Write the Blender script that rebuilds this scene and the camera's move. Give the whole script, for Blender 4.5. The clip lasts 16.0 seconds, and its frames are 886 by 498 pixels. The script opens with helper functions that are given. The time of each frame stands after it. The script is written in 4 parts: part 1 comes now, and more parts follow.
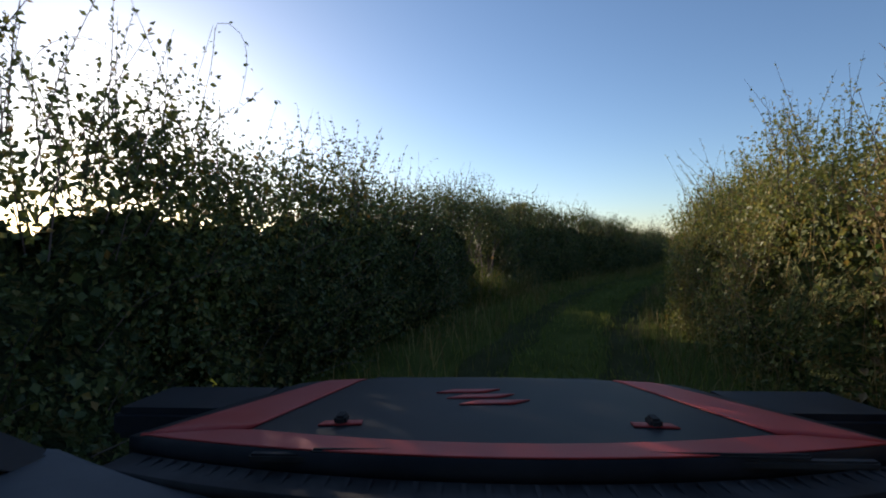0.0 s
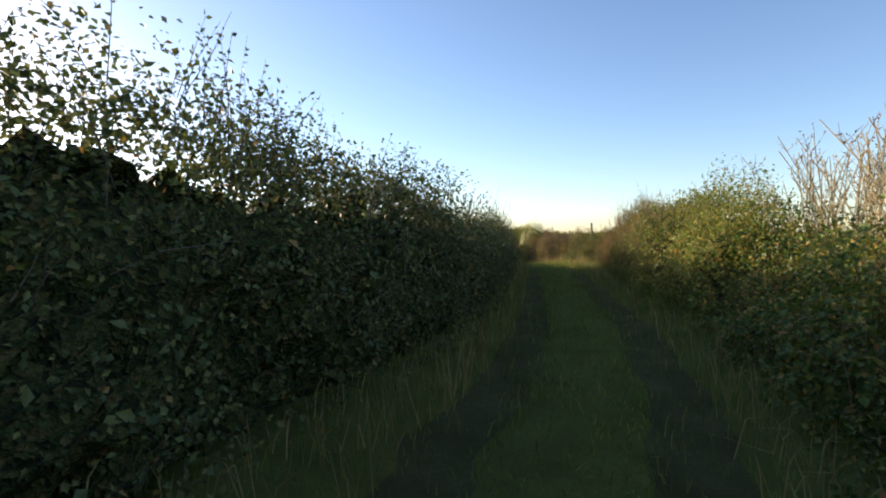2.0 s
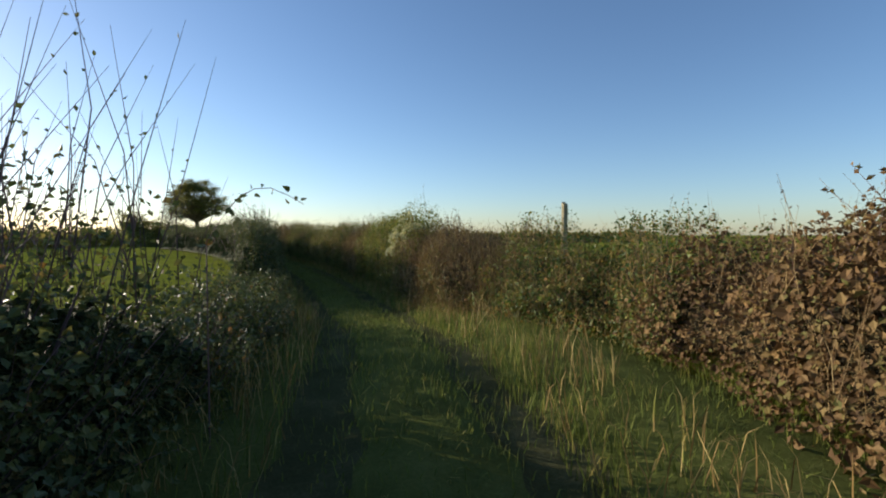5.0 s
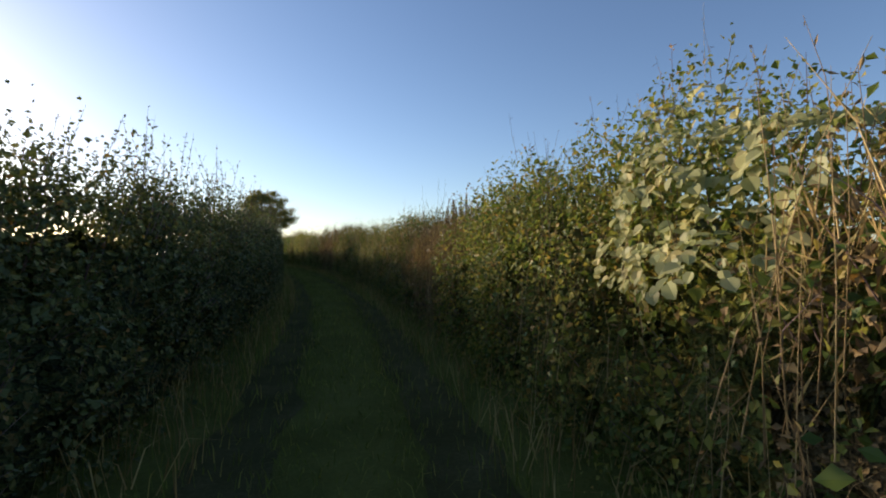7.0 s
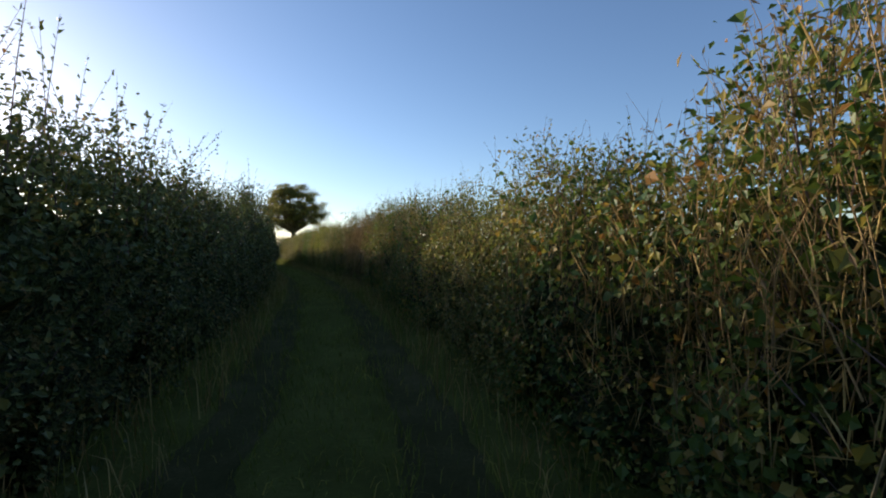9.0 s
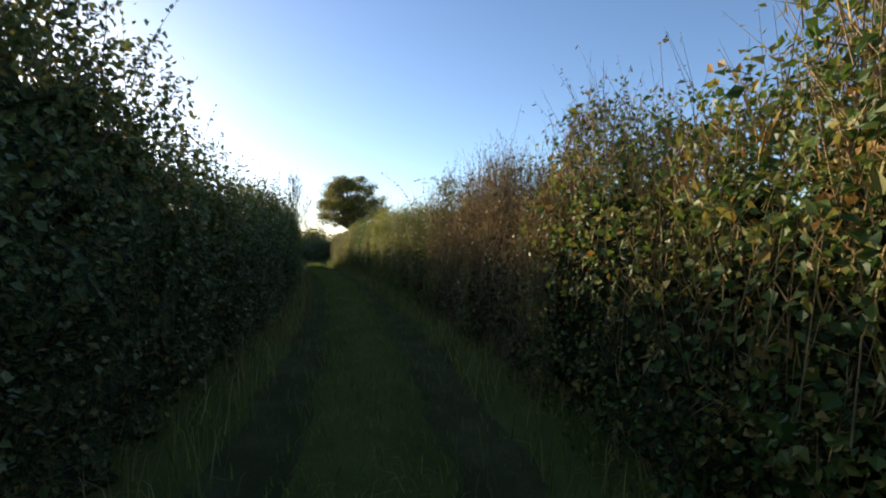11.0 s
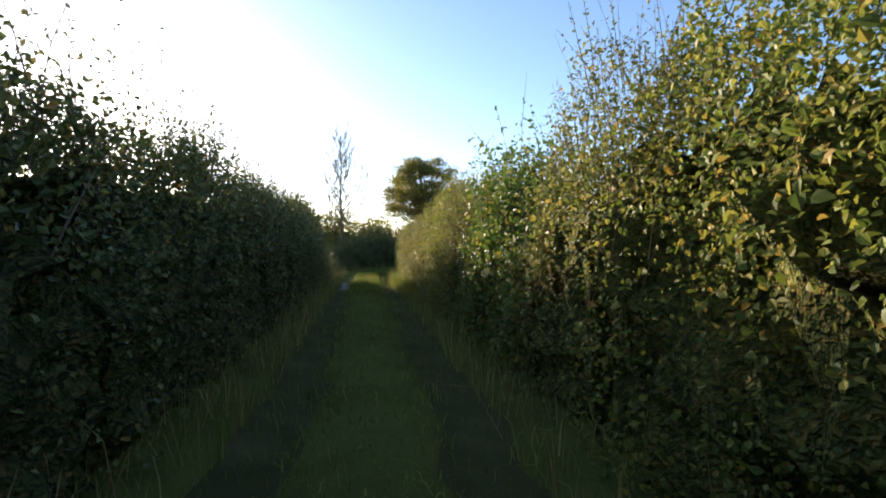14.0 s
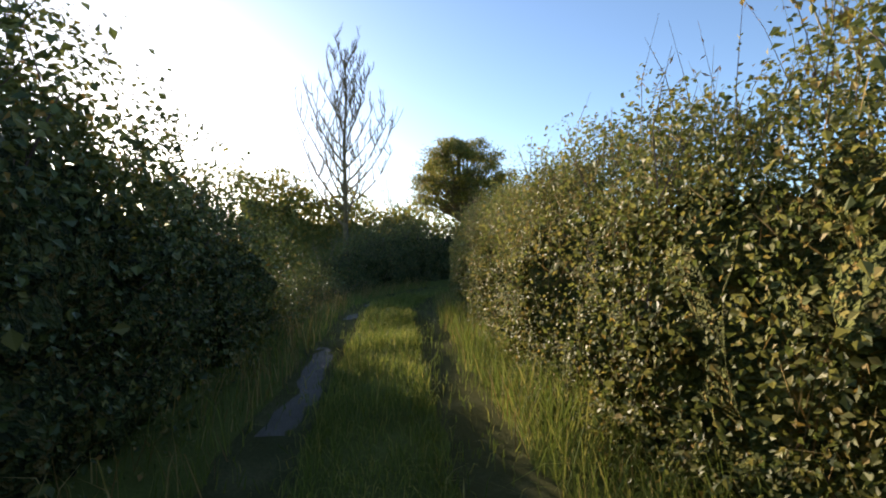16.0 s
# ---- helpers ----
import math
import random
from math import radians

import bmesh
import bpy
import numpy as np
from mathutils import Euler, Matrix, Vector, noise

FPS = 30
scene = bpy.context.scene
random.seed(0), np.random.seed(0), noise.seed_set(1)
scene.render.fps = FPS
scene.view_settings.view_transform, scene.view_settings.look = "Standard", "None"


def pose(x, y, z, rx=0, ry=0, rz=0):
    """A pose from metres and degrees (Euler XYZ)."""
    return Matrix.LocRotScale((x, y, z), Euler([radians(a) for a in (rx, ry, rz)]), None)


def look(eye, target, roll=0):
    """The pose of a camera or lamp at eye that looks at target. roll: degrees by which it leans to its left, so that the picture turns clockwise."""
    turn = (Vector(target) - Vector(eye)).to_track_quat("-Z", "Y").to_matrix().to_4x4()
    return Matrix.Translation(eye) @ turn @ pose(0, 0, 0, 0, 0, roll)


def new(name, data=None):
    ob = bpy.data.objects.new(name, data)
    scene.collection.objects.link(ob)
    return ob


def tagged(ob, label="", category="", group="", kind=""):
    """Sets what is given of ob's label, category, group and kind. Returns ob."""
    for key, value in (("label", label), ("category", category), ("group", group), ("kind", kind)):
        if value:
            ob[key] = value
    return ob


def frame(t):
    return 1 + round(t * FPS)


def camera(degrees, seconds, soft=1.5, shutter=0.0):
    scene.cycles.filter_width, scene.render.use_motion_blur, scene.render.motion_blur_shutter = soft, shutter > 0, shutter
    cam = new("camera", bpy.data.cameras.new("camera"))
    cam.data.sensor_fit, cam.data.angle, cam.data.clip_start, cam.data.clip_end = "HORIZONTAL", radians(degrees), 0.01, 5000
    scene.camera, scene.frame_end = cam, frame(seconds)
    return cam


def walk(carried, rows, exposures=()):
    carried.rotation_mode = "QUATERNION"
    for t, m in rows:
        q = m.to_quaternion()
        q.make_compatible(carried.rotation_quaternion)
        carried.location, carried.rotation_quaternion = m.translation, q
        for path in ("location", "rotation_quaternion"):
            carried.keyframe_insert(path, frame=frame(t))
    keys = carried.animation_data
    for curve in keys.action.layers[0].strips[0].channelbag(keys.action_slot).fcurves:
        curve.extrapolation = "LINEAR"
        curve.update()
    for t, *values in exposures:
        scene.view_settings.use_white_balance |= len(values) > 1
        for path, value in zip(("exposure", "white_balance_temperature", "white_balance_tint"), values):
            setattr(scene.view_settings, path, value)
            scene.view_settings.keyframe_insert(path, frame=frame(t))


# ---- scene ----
import itertools

cam = camera(86.0, 16.0, soft=2.0, shutter=0.0)
# seconds, x, y, z, tilt, lean, heading
PATH = [
    (0, -9.612, -69.270, 1.499, 89.15, 0.22, 11.93),
    (0.5, -9.561, -65.147, 1.491, 88.95, 0.28, 9.85),
    (1, -8.997, -61.045, 1.503, 88.82, 0.68, 3.91),
    (1.5, -8.147, -56.974, 1.505, 88.68, 0.81, -2.14),
    (2, -6.974, -53.346, 1.500, 88.56, 1.10, -8.49),
    (2.5, -5.466, -50.243, 1.512, 88.89, 1.47, -12.91),
    (3, -4.074, -47.196, 1.452, 89.58, 1.62, -14.97),
    (3.5, -2.920, -44.025, 1.505, 89.04, 0.59, -16.69),
    (4, -1.848, -41.126, 1.488, 88.59, 0.29, -18.49),
    (4.5, -0.913, -38.454, 1.501, 88.13, 0.24, -19.93),
    (5.125, 0.182, -35.019, 1.506, 88.35, 0.01, -19.24),
    (5.75, 1.059, -31.409, 1.505, 89.20, -0.39, -16.47),
    (6.375, 1.611, -27.653, 1.350, 90.03, -0.61, -13.22),
    (7, 1.729, -23.781, 1.109, 90.24, -0.31, -11.13),
    (7.5, 1.620, -20.644, 1.096, 89.75, 0.76, -9.56),
    (8, 1.624, -17.803, 1.109, 89.94, -0.63, -8.73),
    (8.5, 1.612, -14.838, 1.097, 89.82, 0.20, -7.89),
    (9.125, 1.454, -11.104, 1.092, 89.83, 0.70, -6.66),
    (9.75, 1.073, -7.349, 1.090, 89.92, 1.06, -4.48),
    (10.375, 0.558, -3.629, 1.090, 89.93, 1.11, -2.03),
    (11, 0.000, 0.000, 1.092, 89.71, 0.71, 0.00),
    (11.5, -0.439, 2.853, 1.096, 89.10, -0.38, 2.56),
    (12, -0.906, 5.729, 1.105, 89.16, -0.46, 3.99),
    (12.5, -1.479, 8.928, 1.117, 89.25, -0.87, 6.60),
    (13, -2.435, 12.171, 1.106, 89.46, -0.63, 7.04),
    (13.5, -3.199, 15.417, 1.099, 89.67, -0.24, 8.34),
    (14, -4.103, 18.621, 1.099, 89.77, 0.23, 8.34),
    (14.5, -5.063, 21.853, 1.098, 89.87, 0.29, 10.10),
    (15, -6.131, 25.091, 1.094, 89.95, 0.37, 9.98),
    (15.5, -7.120, 28.413, 1.097, 89.98, 0.34, 10.65),
    (16, -8.160, 31.734, 1.064, 90.09, -0.10, 11.34),
]
walk(cam, [(t, pose(x, y, z, rx, ry, rz)) for t, x, y, z, rx, ry, rz in PATH],
     exposures=[(0.0, 0.33, 6520, 15), (1.0, 0.83, 6970, 19), (2.5, 1.10, 6940, 19), (4.5, 0.37, 6250, 13), (7.0, 0.45, 6810, 18), (8.0, 0.52, 6710, 17), (8.7, 0.45, 6520, 16),
                (11.0, 0.78, 6560, 15), (12.5, 1.03, 6750, 16), (14.5, 1.40, 6900, 16), (16.0, 1.13, 6850, 15)])


# ---- daylight: low sun ahead and to the left of the lane ----
SUN_AZ = 46.5        # degrees to the left of +y
SUN_EL = 10.9
to_sun = Vector((-math.sin(radians(SUN_AZ)) * math.cos(radians(SUN_EL)),
                 math.cos(radians(SUN_AZ)) * math.cos(radians(SUN_EL)), math.sin(radians(SUN_EL))))
world = bpy.data.worlds.new("sky")
scene.world = world
world.use_nodes = True
wn = world.node_tree
sky = wn.nodes.new("ShaderNodeTexSky")
sky.sky_type = 'NISHITA'
sky.sun_disc = False
sky.sun_elevation = radians(SUN_EL)
sky.sun_rotation = radians(-SUN_AZ)
sky.air_density, sky.dust_density, sky.ozone_density = 0.87, 0.45, 2.7
wn.links.new(sky.outputs[0], wn.nodes["Background"].inputs[0])
wn.nodes["Background"].inputs[1].default_value = 0.148
sun = new("sun", bpy.data.lights.new("sun", "SUN"))
sun.data.energy, sun.data.angle, sun.data.color = 5.0, radians(0.55), (1.0, 0.86, 0.66)
sun.matrix_basis = look(to_sun * 60, (0, 0, 0))


# ---- materials ----
def material(name, rough=0.7, metal=0.0, spec=0.4):
    m = bpy.data.materials.new(name)
    m.use_nodes = True
    b = m.node_tree.nodes["Principled BSDF"]
    b.inputs["Roughness"].default_value = rough
    b.inputs["Metallic"].default_value = metal
    b.inputs["Specular IOR Level"].default_value = spec if spec > 0.06 else 0.0
    return m, m.node_tree, b


def ramp(tree, stops):
    r = tree.nodes.new("ShaderNodeValToRGB")
    e = r.color_ramp.elements
    while len(e) < len(stops):
        e.new(0.5)
    for el, (p, c) in zip(e, stops):
        el.position, el.color = p, (*c, 1)
    return r


def noise_node(tree, scale, detail=4.0, rough=0.6):
    n = tree.nodes.new("ShaderNodeTexNoise")
    n.inputs["Scale"].default_value, n.inputs["Detail"].default_value, n.inputs["Roughness"].default_value = scale, detail, rough
    co = tree.nodes.new("ShaderNodeTexCoord")
    tree.links.new(co.outputs["Object"], n.inputs["Vector"])
    return n


def bump(tree, bsdf, height, strength=0.5, distance=0.02):
    b = tree.nodes.new("ShaderNodeBump")
    b.inputs["Strength"].default_value, b.inputs["Distance"].default_value = strength, distance
    tree.links.new(height, b.inputs["Height"])
    tree.links.new(b.outputs[0], bsdf.inputs["Normal"])


def leaf_material(name, stops, thin=0.35, rough=0.5, spec=0.35):
    """Leaves: a colour of its own for each one, some light shining through."""
    m, t, b = material(name, rough, 0, spec)
    geo = t.nodes.new("ShaderNodeNewGeometry")
    r = ramp(t, stops)
    t.links.new(geo.outputs["Random Per Island"], r.inputs[0])
    n = noise_node(t, 1.3, 3)
    mixv = t.nodes.new("ShaderNodeMix")
    mixv.data_type, mixv.blend_type = 'RGBA', 'MULTIPLY'
    mixv.inputs[0].default_value = 0.8
    shade = ramp(t, [(0.3, (0.6, 0.62, 0.6)), (0.7, (1.25, 1.2, 1.1))])
    t.links.new(n.outputs[0], shade.inputs[0])
    t.links.new(r.outputs[0], mixv.inputs[6])
    t.links.new(shade.outputs[0], mixv.inputs[7])
    t.links.new(mixv.outputs[2], b.inputs["Base Color"])
    tr = t.nodes.new("ShaderNodeBsdfTranslucent")
    t.links.new(mixv.outputs[2], tr.inputs[0])
    mx = t.nodes.new("ShaderNodeMixShader")
    mx.inputs[0].default_value = thin
    t.links.new(b.outputs[0], mx.inputs[1])
    t.links.new(tr.outputs[0], mx.inputs[2])
    t.links.new(mx.outputs[0], t.nodes["Material Output"].inputs[0])
    return m


def mottled(name, stops, scale, rough=0.85, fine=40.0, bumpiness=0.6, spec=0.2):
    """Earth, bark and the like: two scales of mottling and relief."""
    m, t, b = material(name, rough, 0, spec)
    n1, n2 = noise_node(t, scale, 5), noise_node(t, fine, 6, 0.7)
    add = t.nodes.new("ShaderNodeMath")
    add.operation = 'MULTIPLY_ADD'
    add.inputs[1].default_value = 0.45
    t.links.new(n2.outputs[0], add.inputs[0])
    half = t.nodes.new("ShaderNodeMath")
    half.operation = 'MULTIPLY'
    half.inputs[1].default_value = 0.55
    t.links.new(n1.outputs[0], half.inputs[0])
    t.links.new(half.outputs[0], add.inputs[2])
    r = ramp(t, stops)
    t.links.new(add.outputs[0], r.inputs[0])
    t.links.new(r.outputs[0], b.inputs["Base Color"])
    bump(t, b, n2.outputs[0], bumpiness, 0.03)
    return m


HAW = leaf_material("hawthorn_leaf", [(0.0, (0.048, 0.068, 0.020)), (0.45, (0.086, 0.116, 0.032)), (0.8, (0.148, 0.166, 0.045)),
                                      (0.955, (0.210, 0.190, 0.050)), (1.0, (0.330, 0.175, 0.045))], 0.22)
BRAMBLE = leaf_material("bramble_leaf", [(0.0, (0.046, 0.095, 0.018)), (0.4, (0.098, 0.162, 0.028)), (0.7, (0.182, 0.230, 0.039)),
                                         (0.88, (0.338, 0.284, 0.055)), (1.0, (0.351, 0.162, 0.039))])
BROAD = leaf_material("hazel_leaf", [(0.0, (0.045, 0.095, 0.018)), (0.45, (0.090, 0.160, 0.028)), (0.8, (0.160, 0.225, 0.040)), (1.0, (0.340, 0.270, 0.055))], 0.4)
YELLOW = leaf_material("maple_leaf", [(0.0, (0.08, 0.13, 0.024)), (0.45, (0.18, 0.225, 0.040)), (0.86, (0.33, 0.31, 0.06)), (1.0, (0.38, 0.23, 0.05))], 0.45)
GOLDEN = leaf_material("olive_leaf", [(0.0, (0.082, 0.112, 0.028)), (0.5, (0.190, 0.205, 0.050)), (0.88, (0.315, 0.295, 0.082)), (1.0, (0.38, 0.25, 0.06))], 0.4)
PALE = leaf_material("poplar_leaf", [(0.0, (0.34, 0.37, 0.16)), (0.6, (0.52, 0.53, 0.27)), (1.0, (0.58, 0.50, 0.22))], 0.5)
DRYLEAF = leaf_material("withered_leaf", [(0.0, (0.115, 0.078, 0.040)), (0.5, (0.225, 0.150, 0.074)), (0.85, (0.350, 0.245, 0.118)), (1.0, (0.187, 0.187, 0.055))], 0.2, 0.7, 0.2)
BRACKEN = leaf_material("bracken_frond", [(0.0, (0.085, 0.052, 0.024)), (0.5, (0.175, 0.105, 0.045)), (0.85, (0.270, 0.180, 0.075)), (1.0, (0.130, 0.140, 0.040))], 0.2, 0.7, 0.2)
OAKLEAF = leaf_material("oak_leaf", [(0.0, (0.09, 0.12, 0.03)), (0.5, (0.20, 0.20, 0.05)), (1.0, (0.33, 0.26, 0.07))], 0.55)
GRASS = leaf_material("grass_blade", [(0.0, (0.100, 0.140, 0.030)), (0.55, (0.175, 0.225, 0.045)), (0.85, (0.270, 0.300, 0.070)), (1.0, (0.437, 0.374, 0.110))], 0.35, 0.65, 0.12)
STRAW = leaf_material("straw", [(0.0, (0.221, 0.144, 0.052)), (0.5, (0.373, 0.259, 0.098)), (1.0, (0.524, 0.416, 0.172))], 0.15, 0.7, 0.2)
STALK = leaf_material("dry_stalk", [(0.0, (0.165, 0.110, 0.054)), (0.6, (0.330, 0.232, 0.108)), (1.0, (0.500, 0.385, 0.190))], 0.0, 0.75, 0.2)
TWIG = leaf_material("twig_bark", [(0.0, (0.08, 0.055, 0.050)), (0.6, (0.17, 0.115, 0.108)), (1.0, (0.28, 0.20, 0.19))], 0.0, 0.75, 0.25)
BARK = mottled("bark", [(0.3, (0.065, 0.052, 0.030)), (0.7, (0.230, 0.187, 0.109))], 3.0, 0.9, 30, 0.9)
PALEBARK = mottled("pale_bark", [(0.3, (0.230, 0.196, 0.115)), (0.7, (0.490, 0.434, 0.265))], 3.0, 0.9, 30, 0.8)
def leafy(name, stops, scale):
    """Inner sheet of a bush: leaf-sized patches and chinks, inside shade in their colour."""
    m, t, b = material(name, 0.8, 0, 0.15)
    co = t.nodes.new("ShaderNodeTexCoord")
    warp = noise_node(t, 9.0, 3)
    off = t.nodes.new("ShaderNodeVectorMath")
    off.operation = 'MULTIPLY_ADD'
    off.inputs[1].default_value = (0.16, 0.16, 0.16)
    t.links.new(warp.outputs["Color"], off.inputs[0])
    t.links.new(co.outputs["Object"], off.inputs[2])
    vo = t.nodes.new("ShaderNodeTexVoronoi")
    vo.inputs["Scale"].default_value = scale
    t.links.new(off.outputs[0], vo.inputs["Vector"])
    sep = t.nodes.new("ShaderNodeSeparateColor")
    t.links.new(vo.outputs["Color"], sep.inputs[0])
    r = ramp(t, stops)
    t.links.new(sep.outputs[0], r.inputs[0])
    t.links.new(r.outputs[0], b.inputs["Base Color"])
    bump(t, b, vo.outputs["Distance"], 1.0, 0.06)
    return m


# darker than the leaves outside: the bush's inner shade is in these colours
CORE = leafy("shade_dark_foliage", [(0.0, (0.017, 0.022, 0.009)), (0.35, (0.042, 0.058, 0.018)), (0.75, (0.086, 0.104, 0.030)), (1.0, (0.16, 0.12, 0.04))], 26.0)
CORE_GOLD = leafy("shade_dark_olive_foliage", [(0.0, (0.045, 0.052, 0.014)), (0.3, (0.085, 0.100, 0.024)), (0.7, (0.150, 0.160, 0.036)), (1.0, (0.26, 0.17, 0.045))], 28.0)
CORE_DRY = leafy("shade_dark_dry_growth", [(0.0, (0.031, 0.025, 0.013)), (0.4, (0.094, 0.077, 0.033)), (0.8, (0.200, 0.138, 0.062)), (1.0, (0.300, 0.213, 0.100))], 30.0)
FIELD = mottled("pasture", [(0.25, (0.101, 0.134, 0.021)), (0.5, (0.187, 0.210, 0.030)), (0.75, (0.331, 0.300, 0.063))], 0.35, 0.95, 22, 0.8, 0.02)
TURF = mottled("worn_turf", [(0.25, (0.065, 0.065, 0.023)), (0.5, (0.108, 0.127, 0.034)), (0.75, (0.187, 0.196, 0.063))], 1.6, 0.95, 30, 0.9, 0.03)
MUD = mottled("rut_earth", [(0.25, (0.046, 0.047, 0.020)), (0.5, (0.086, 0.088, 0.037)), (0.8, (0.190, 0.175, 0.092))], 1.8, 0.92, 35, 0.9, 0.06)


# ---- mesh tools ----
def mesh_of(name, verts, tris, mat, smooth=False):
    """A mesh from arrays of corners and triangles (or quads)."""
    verts, tris = np.asarray(verts, np.float32), np.asarray(tris, np.int32)
    k = tris.shape[1]
    me = bpy.data.meshes.new(name)
    me.vertices.add(len(verts))
    me.vertices.foreach_set("co", verts.ravel())
    me.loops.add(tris.size)
    me.loops.foreach_set("vertex_index", tris.ravel())
    me.polygons.add(len(tris))
    me.polygons.foreach_set("loop_start", np.arange(0, tris.size, k, dtype=np.int32))
    me.polygons.foreach_set("use_smooth", np.full(len(tris), smooth))
    me.update(calc_edges=True)
    me.materials.append(mat)
    return me


def part(name, me, parent, label=""):
    ob = new(name, me)
    ob.parent = parent
    if name in ("foliage", "stem_mass", "stalk_mass", "withered_foliage", "undergrowth", "hay", "seed_spike", "branch_mass", "pale_foliage", "crown", "twig_mass", "limb_mass"):
        tagged(ob, kind="stuff")
    return tagged(ob, label) if label else ob


def thing(name, at, label, category, group=""):
    e = new(name)
    e.location = at
    return tagged(e, label, category, group)


def unit(v):
    return v / np.maximum(np.linalg.norm(v, axis=1, keepdims=True), 1e-6)


def leaf_arrays(pos, way, nor, length, width, shape="small"):
    """Leaves that are folded a little along the midrib. way: from stalk to tip."""
    n = len(pos)
    way = unit(way)
    side = unit(np.cross(way, nor))
    up = np.cross(side, way)
    L, W = length[:, None], width[:, None]
    if shape == "small":
        v = np.stack([pos, pos + way * L * 0.45 + side * W * 0.5 + up * W * 0.16, pos + way * L - up * L * 0.06,
                      pos + way * L * 0.45 - side * W * 0.5 + up * W * 0.16], 1)
        f = np.array([[0, 3, 2], [0, 2, 1]])
    elif shape == "round":
        ring = [(0.0, 0.0), (0.10, 0.34), (0.42, 0.50), (0.75, 0.36), (1.0, 0.0), (0.75, -0.36), (0.42, -0.50), (0.10, -0.34)]
        v = np.stack([pos + way * L * a + side * W * b + up * W * 0.35 * abs(b) for a, b in ring], 1)
        f = np.array([[0, 4, 1], [1, 4, 2], [2, 4, 3], [0, 7, 4], [7, 6, 4], [6, 5, 4]])
    else:
        v = np.stack([pos, pos + way * L * 0.22 + side * W * 0.46 + up * W * 0.14, pos + way * L * 0.62 + side * W * 0.38 + up * W * 0.10,
                      pos + way * L - up * L * 0.12, pos + way * L * 0.62 - side * W * 0.38 + up * W * 0.10,
                      pos + way * L * 0.22 - side * W * 0.46 + up * W * 0.14], 1)
        f = np.array([[0, 5, 4], [0, 4, 3], [0, 3, 2], [0, 2, 1]])
    k = v.shape[1]
    return v.reshape(-1, 3), (f[None] + (np.arange(n) * k)[:, None, None]).reshape(-1, 3)


def tube_arrays(lines, r0, r1, sides=3):
    """Tapered round stems along lines: array (stems, points, 3)."""
    n, k, _ = lines.shape
    tan = np.gradient(lines, axis=1)
    tan = tan / np.maximum(np.linalg.norm(tan, axis=2, keepdims=True), 1e-6)
    ref = np.where(np.abs(tan[..., 2:3]) > 0.8, np.array([1.0, 0, 0]), np.array([0, 0, 1.0]))
    a = np.cross(tan, ref)
    a /= np.maximum(np.linalg.norm(a, axis=2, keepdims=True), 1e-6)
    b = np.cross(tan, a)
    r = np.asarray(r0).reshape(-1, 1) * (1 - np.linspace(0, 1, k)) + np.asarray(r1).reshape(-1, 1) * np.linspace(0, 1, k)
    r = np.broadcast_to(r, (n, k))
    ang = np.arange(sides) * 2 * math.pi / sides
    v = lines[:, :, None] + r[:, :, None, None] * (a[:, :, None] * np.cos(ang)[None, None, :, None] + b[:, :, None] * np.sin(ang)[None, None, :, None])
    i, j, s = np.meshgrid(np.arange(n), np.arange(k - 1), np.arange(sides), indexing="ij")
    p = (i * k + j) * sides
    q0, q1, q2, q3 = p + s, p + (s + 1) % sides, p + sides + (s + 1) % sides, p + sides + s
    f = np.concatenate([np.stack([q0, q1, q2], -1).reshape(-1, 3), np.stack([q0, q2, q3], -1).reshape(-1, 3)])
    return v.reshape(-1, 3), f


def joined(pieces):
    vs, fs, o = [], [], 0
    for v, f in pieces:
        vs.append(v)
        fs.append(f + o)
        o += len(v)
    return np.concatenate(vs), np.concatenate(fs)


def wobble(p, f=1.0, seed=0.0):
    """Smooth unevenness between -1 and 1 over places (n, 3)."""
    x, y, z = p[:, 0] * f, p[:, 1] * f, p[:, 2] * f
    return (np.sin(1.7 * x + 0.9 * y + 2.1 * z + seed) + np.sin(-1.1 * x + 2.3 * y - 1.3 * z + 1.7 * seed + 1)
            + np.sin(2.9 * x - 1.9 * y + 0.7 * z + 2.3 * seed + 2)) / 3


# ---- the lane: its middle line, by y ----
LANE = np.array([(-9.7, -90), (-9.7, -80), (-9.65, -69.3), (-9.2, -61.5), (-7.1, -53.3), (-4.1, -47.2), (-1.5, -40), (0.6, -34),
                 (1.6, -28.5), (1.75, -23), (1.6, -15), (1.0, -7.5), (0, 0), (-0.95, 5.7), (-2.4, 12.2), (-4.1, 18.6), (-6.1, 25.1),
                 (-8.2, 31.7), (-10.4, 38.5), (-11.9, 45), (-10.5, 52), (-4, 58), (8, 62)])


def smooth_line(p, step=0.25):
    out = []
    for i in range(len(p) - 1):
        a, b, c, d = p[max(i - 1, 0)], p[i], p[i + 1], p[min(i + 2, len(p) - 1)]
        n = max(2, int(np.linalg.norm(c - b) / step))
        t = np.linspace(0, 1, n, endpoint=False)[:, None]
        out.append(0.5 * (2 * b + (c - a) * t + (2 * a - 5 * b + 4 * c - d) * t ** 2 + (3 * b - a - 3 * c + d) * t ** 3))
    return np.concatenate(out + [p[-1:]])


MID = smooth_line(LANE)
SLEN = np.concatenate([[0], np.cumsum(np.linalg.norm(np.diff(MID, axis=0), axis=1))])


def s_at(y):
    return float(np.interp(y, MID[:, 1], SLEN))


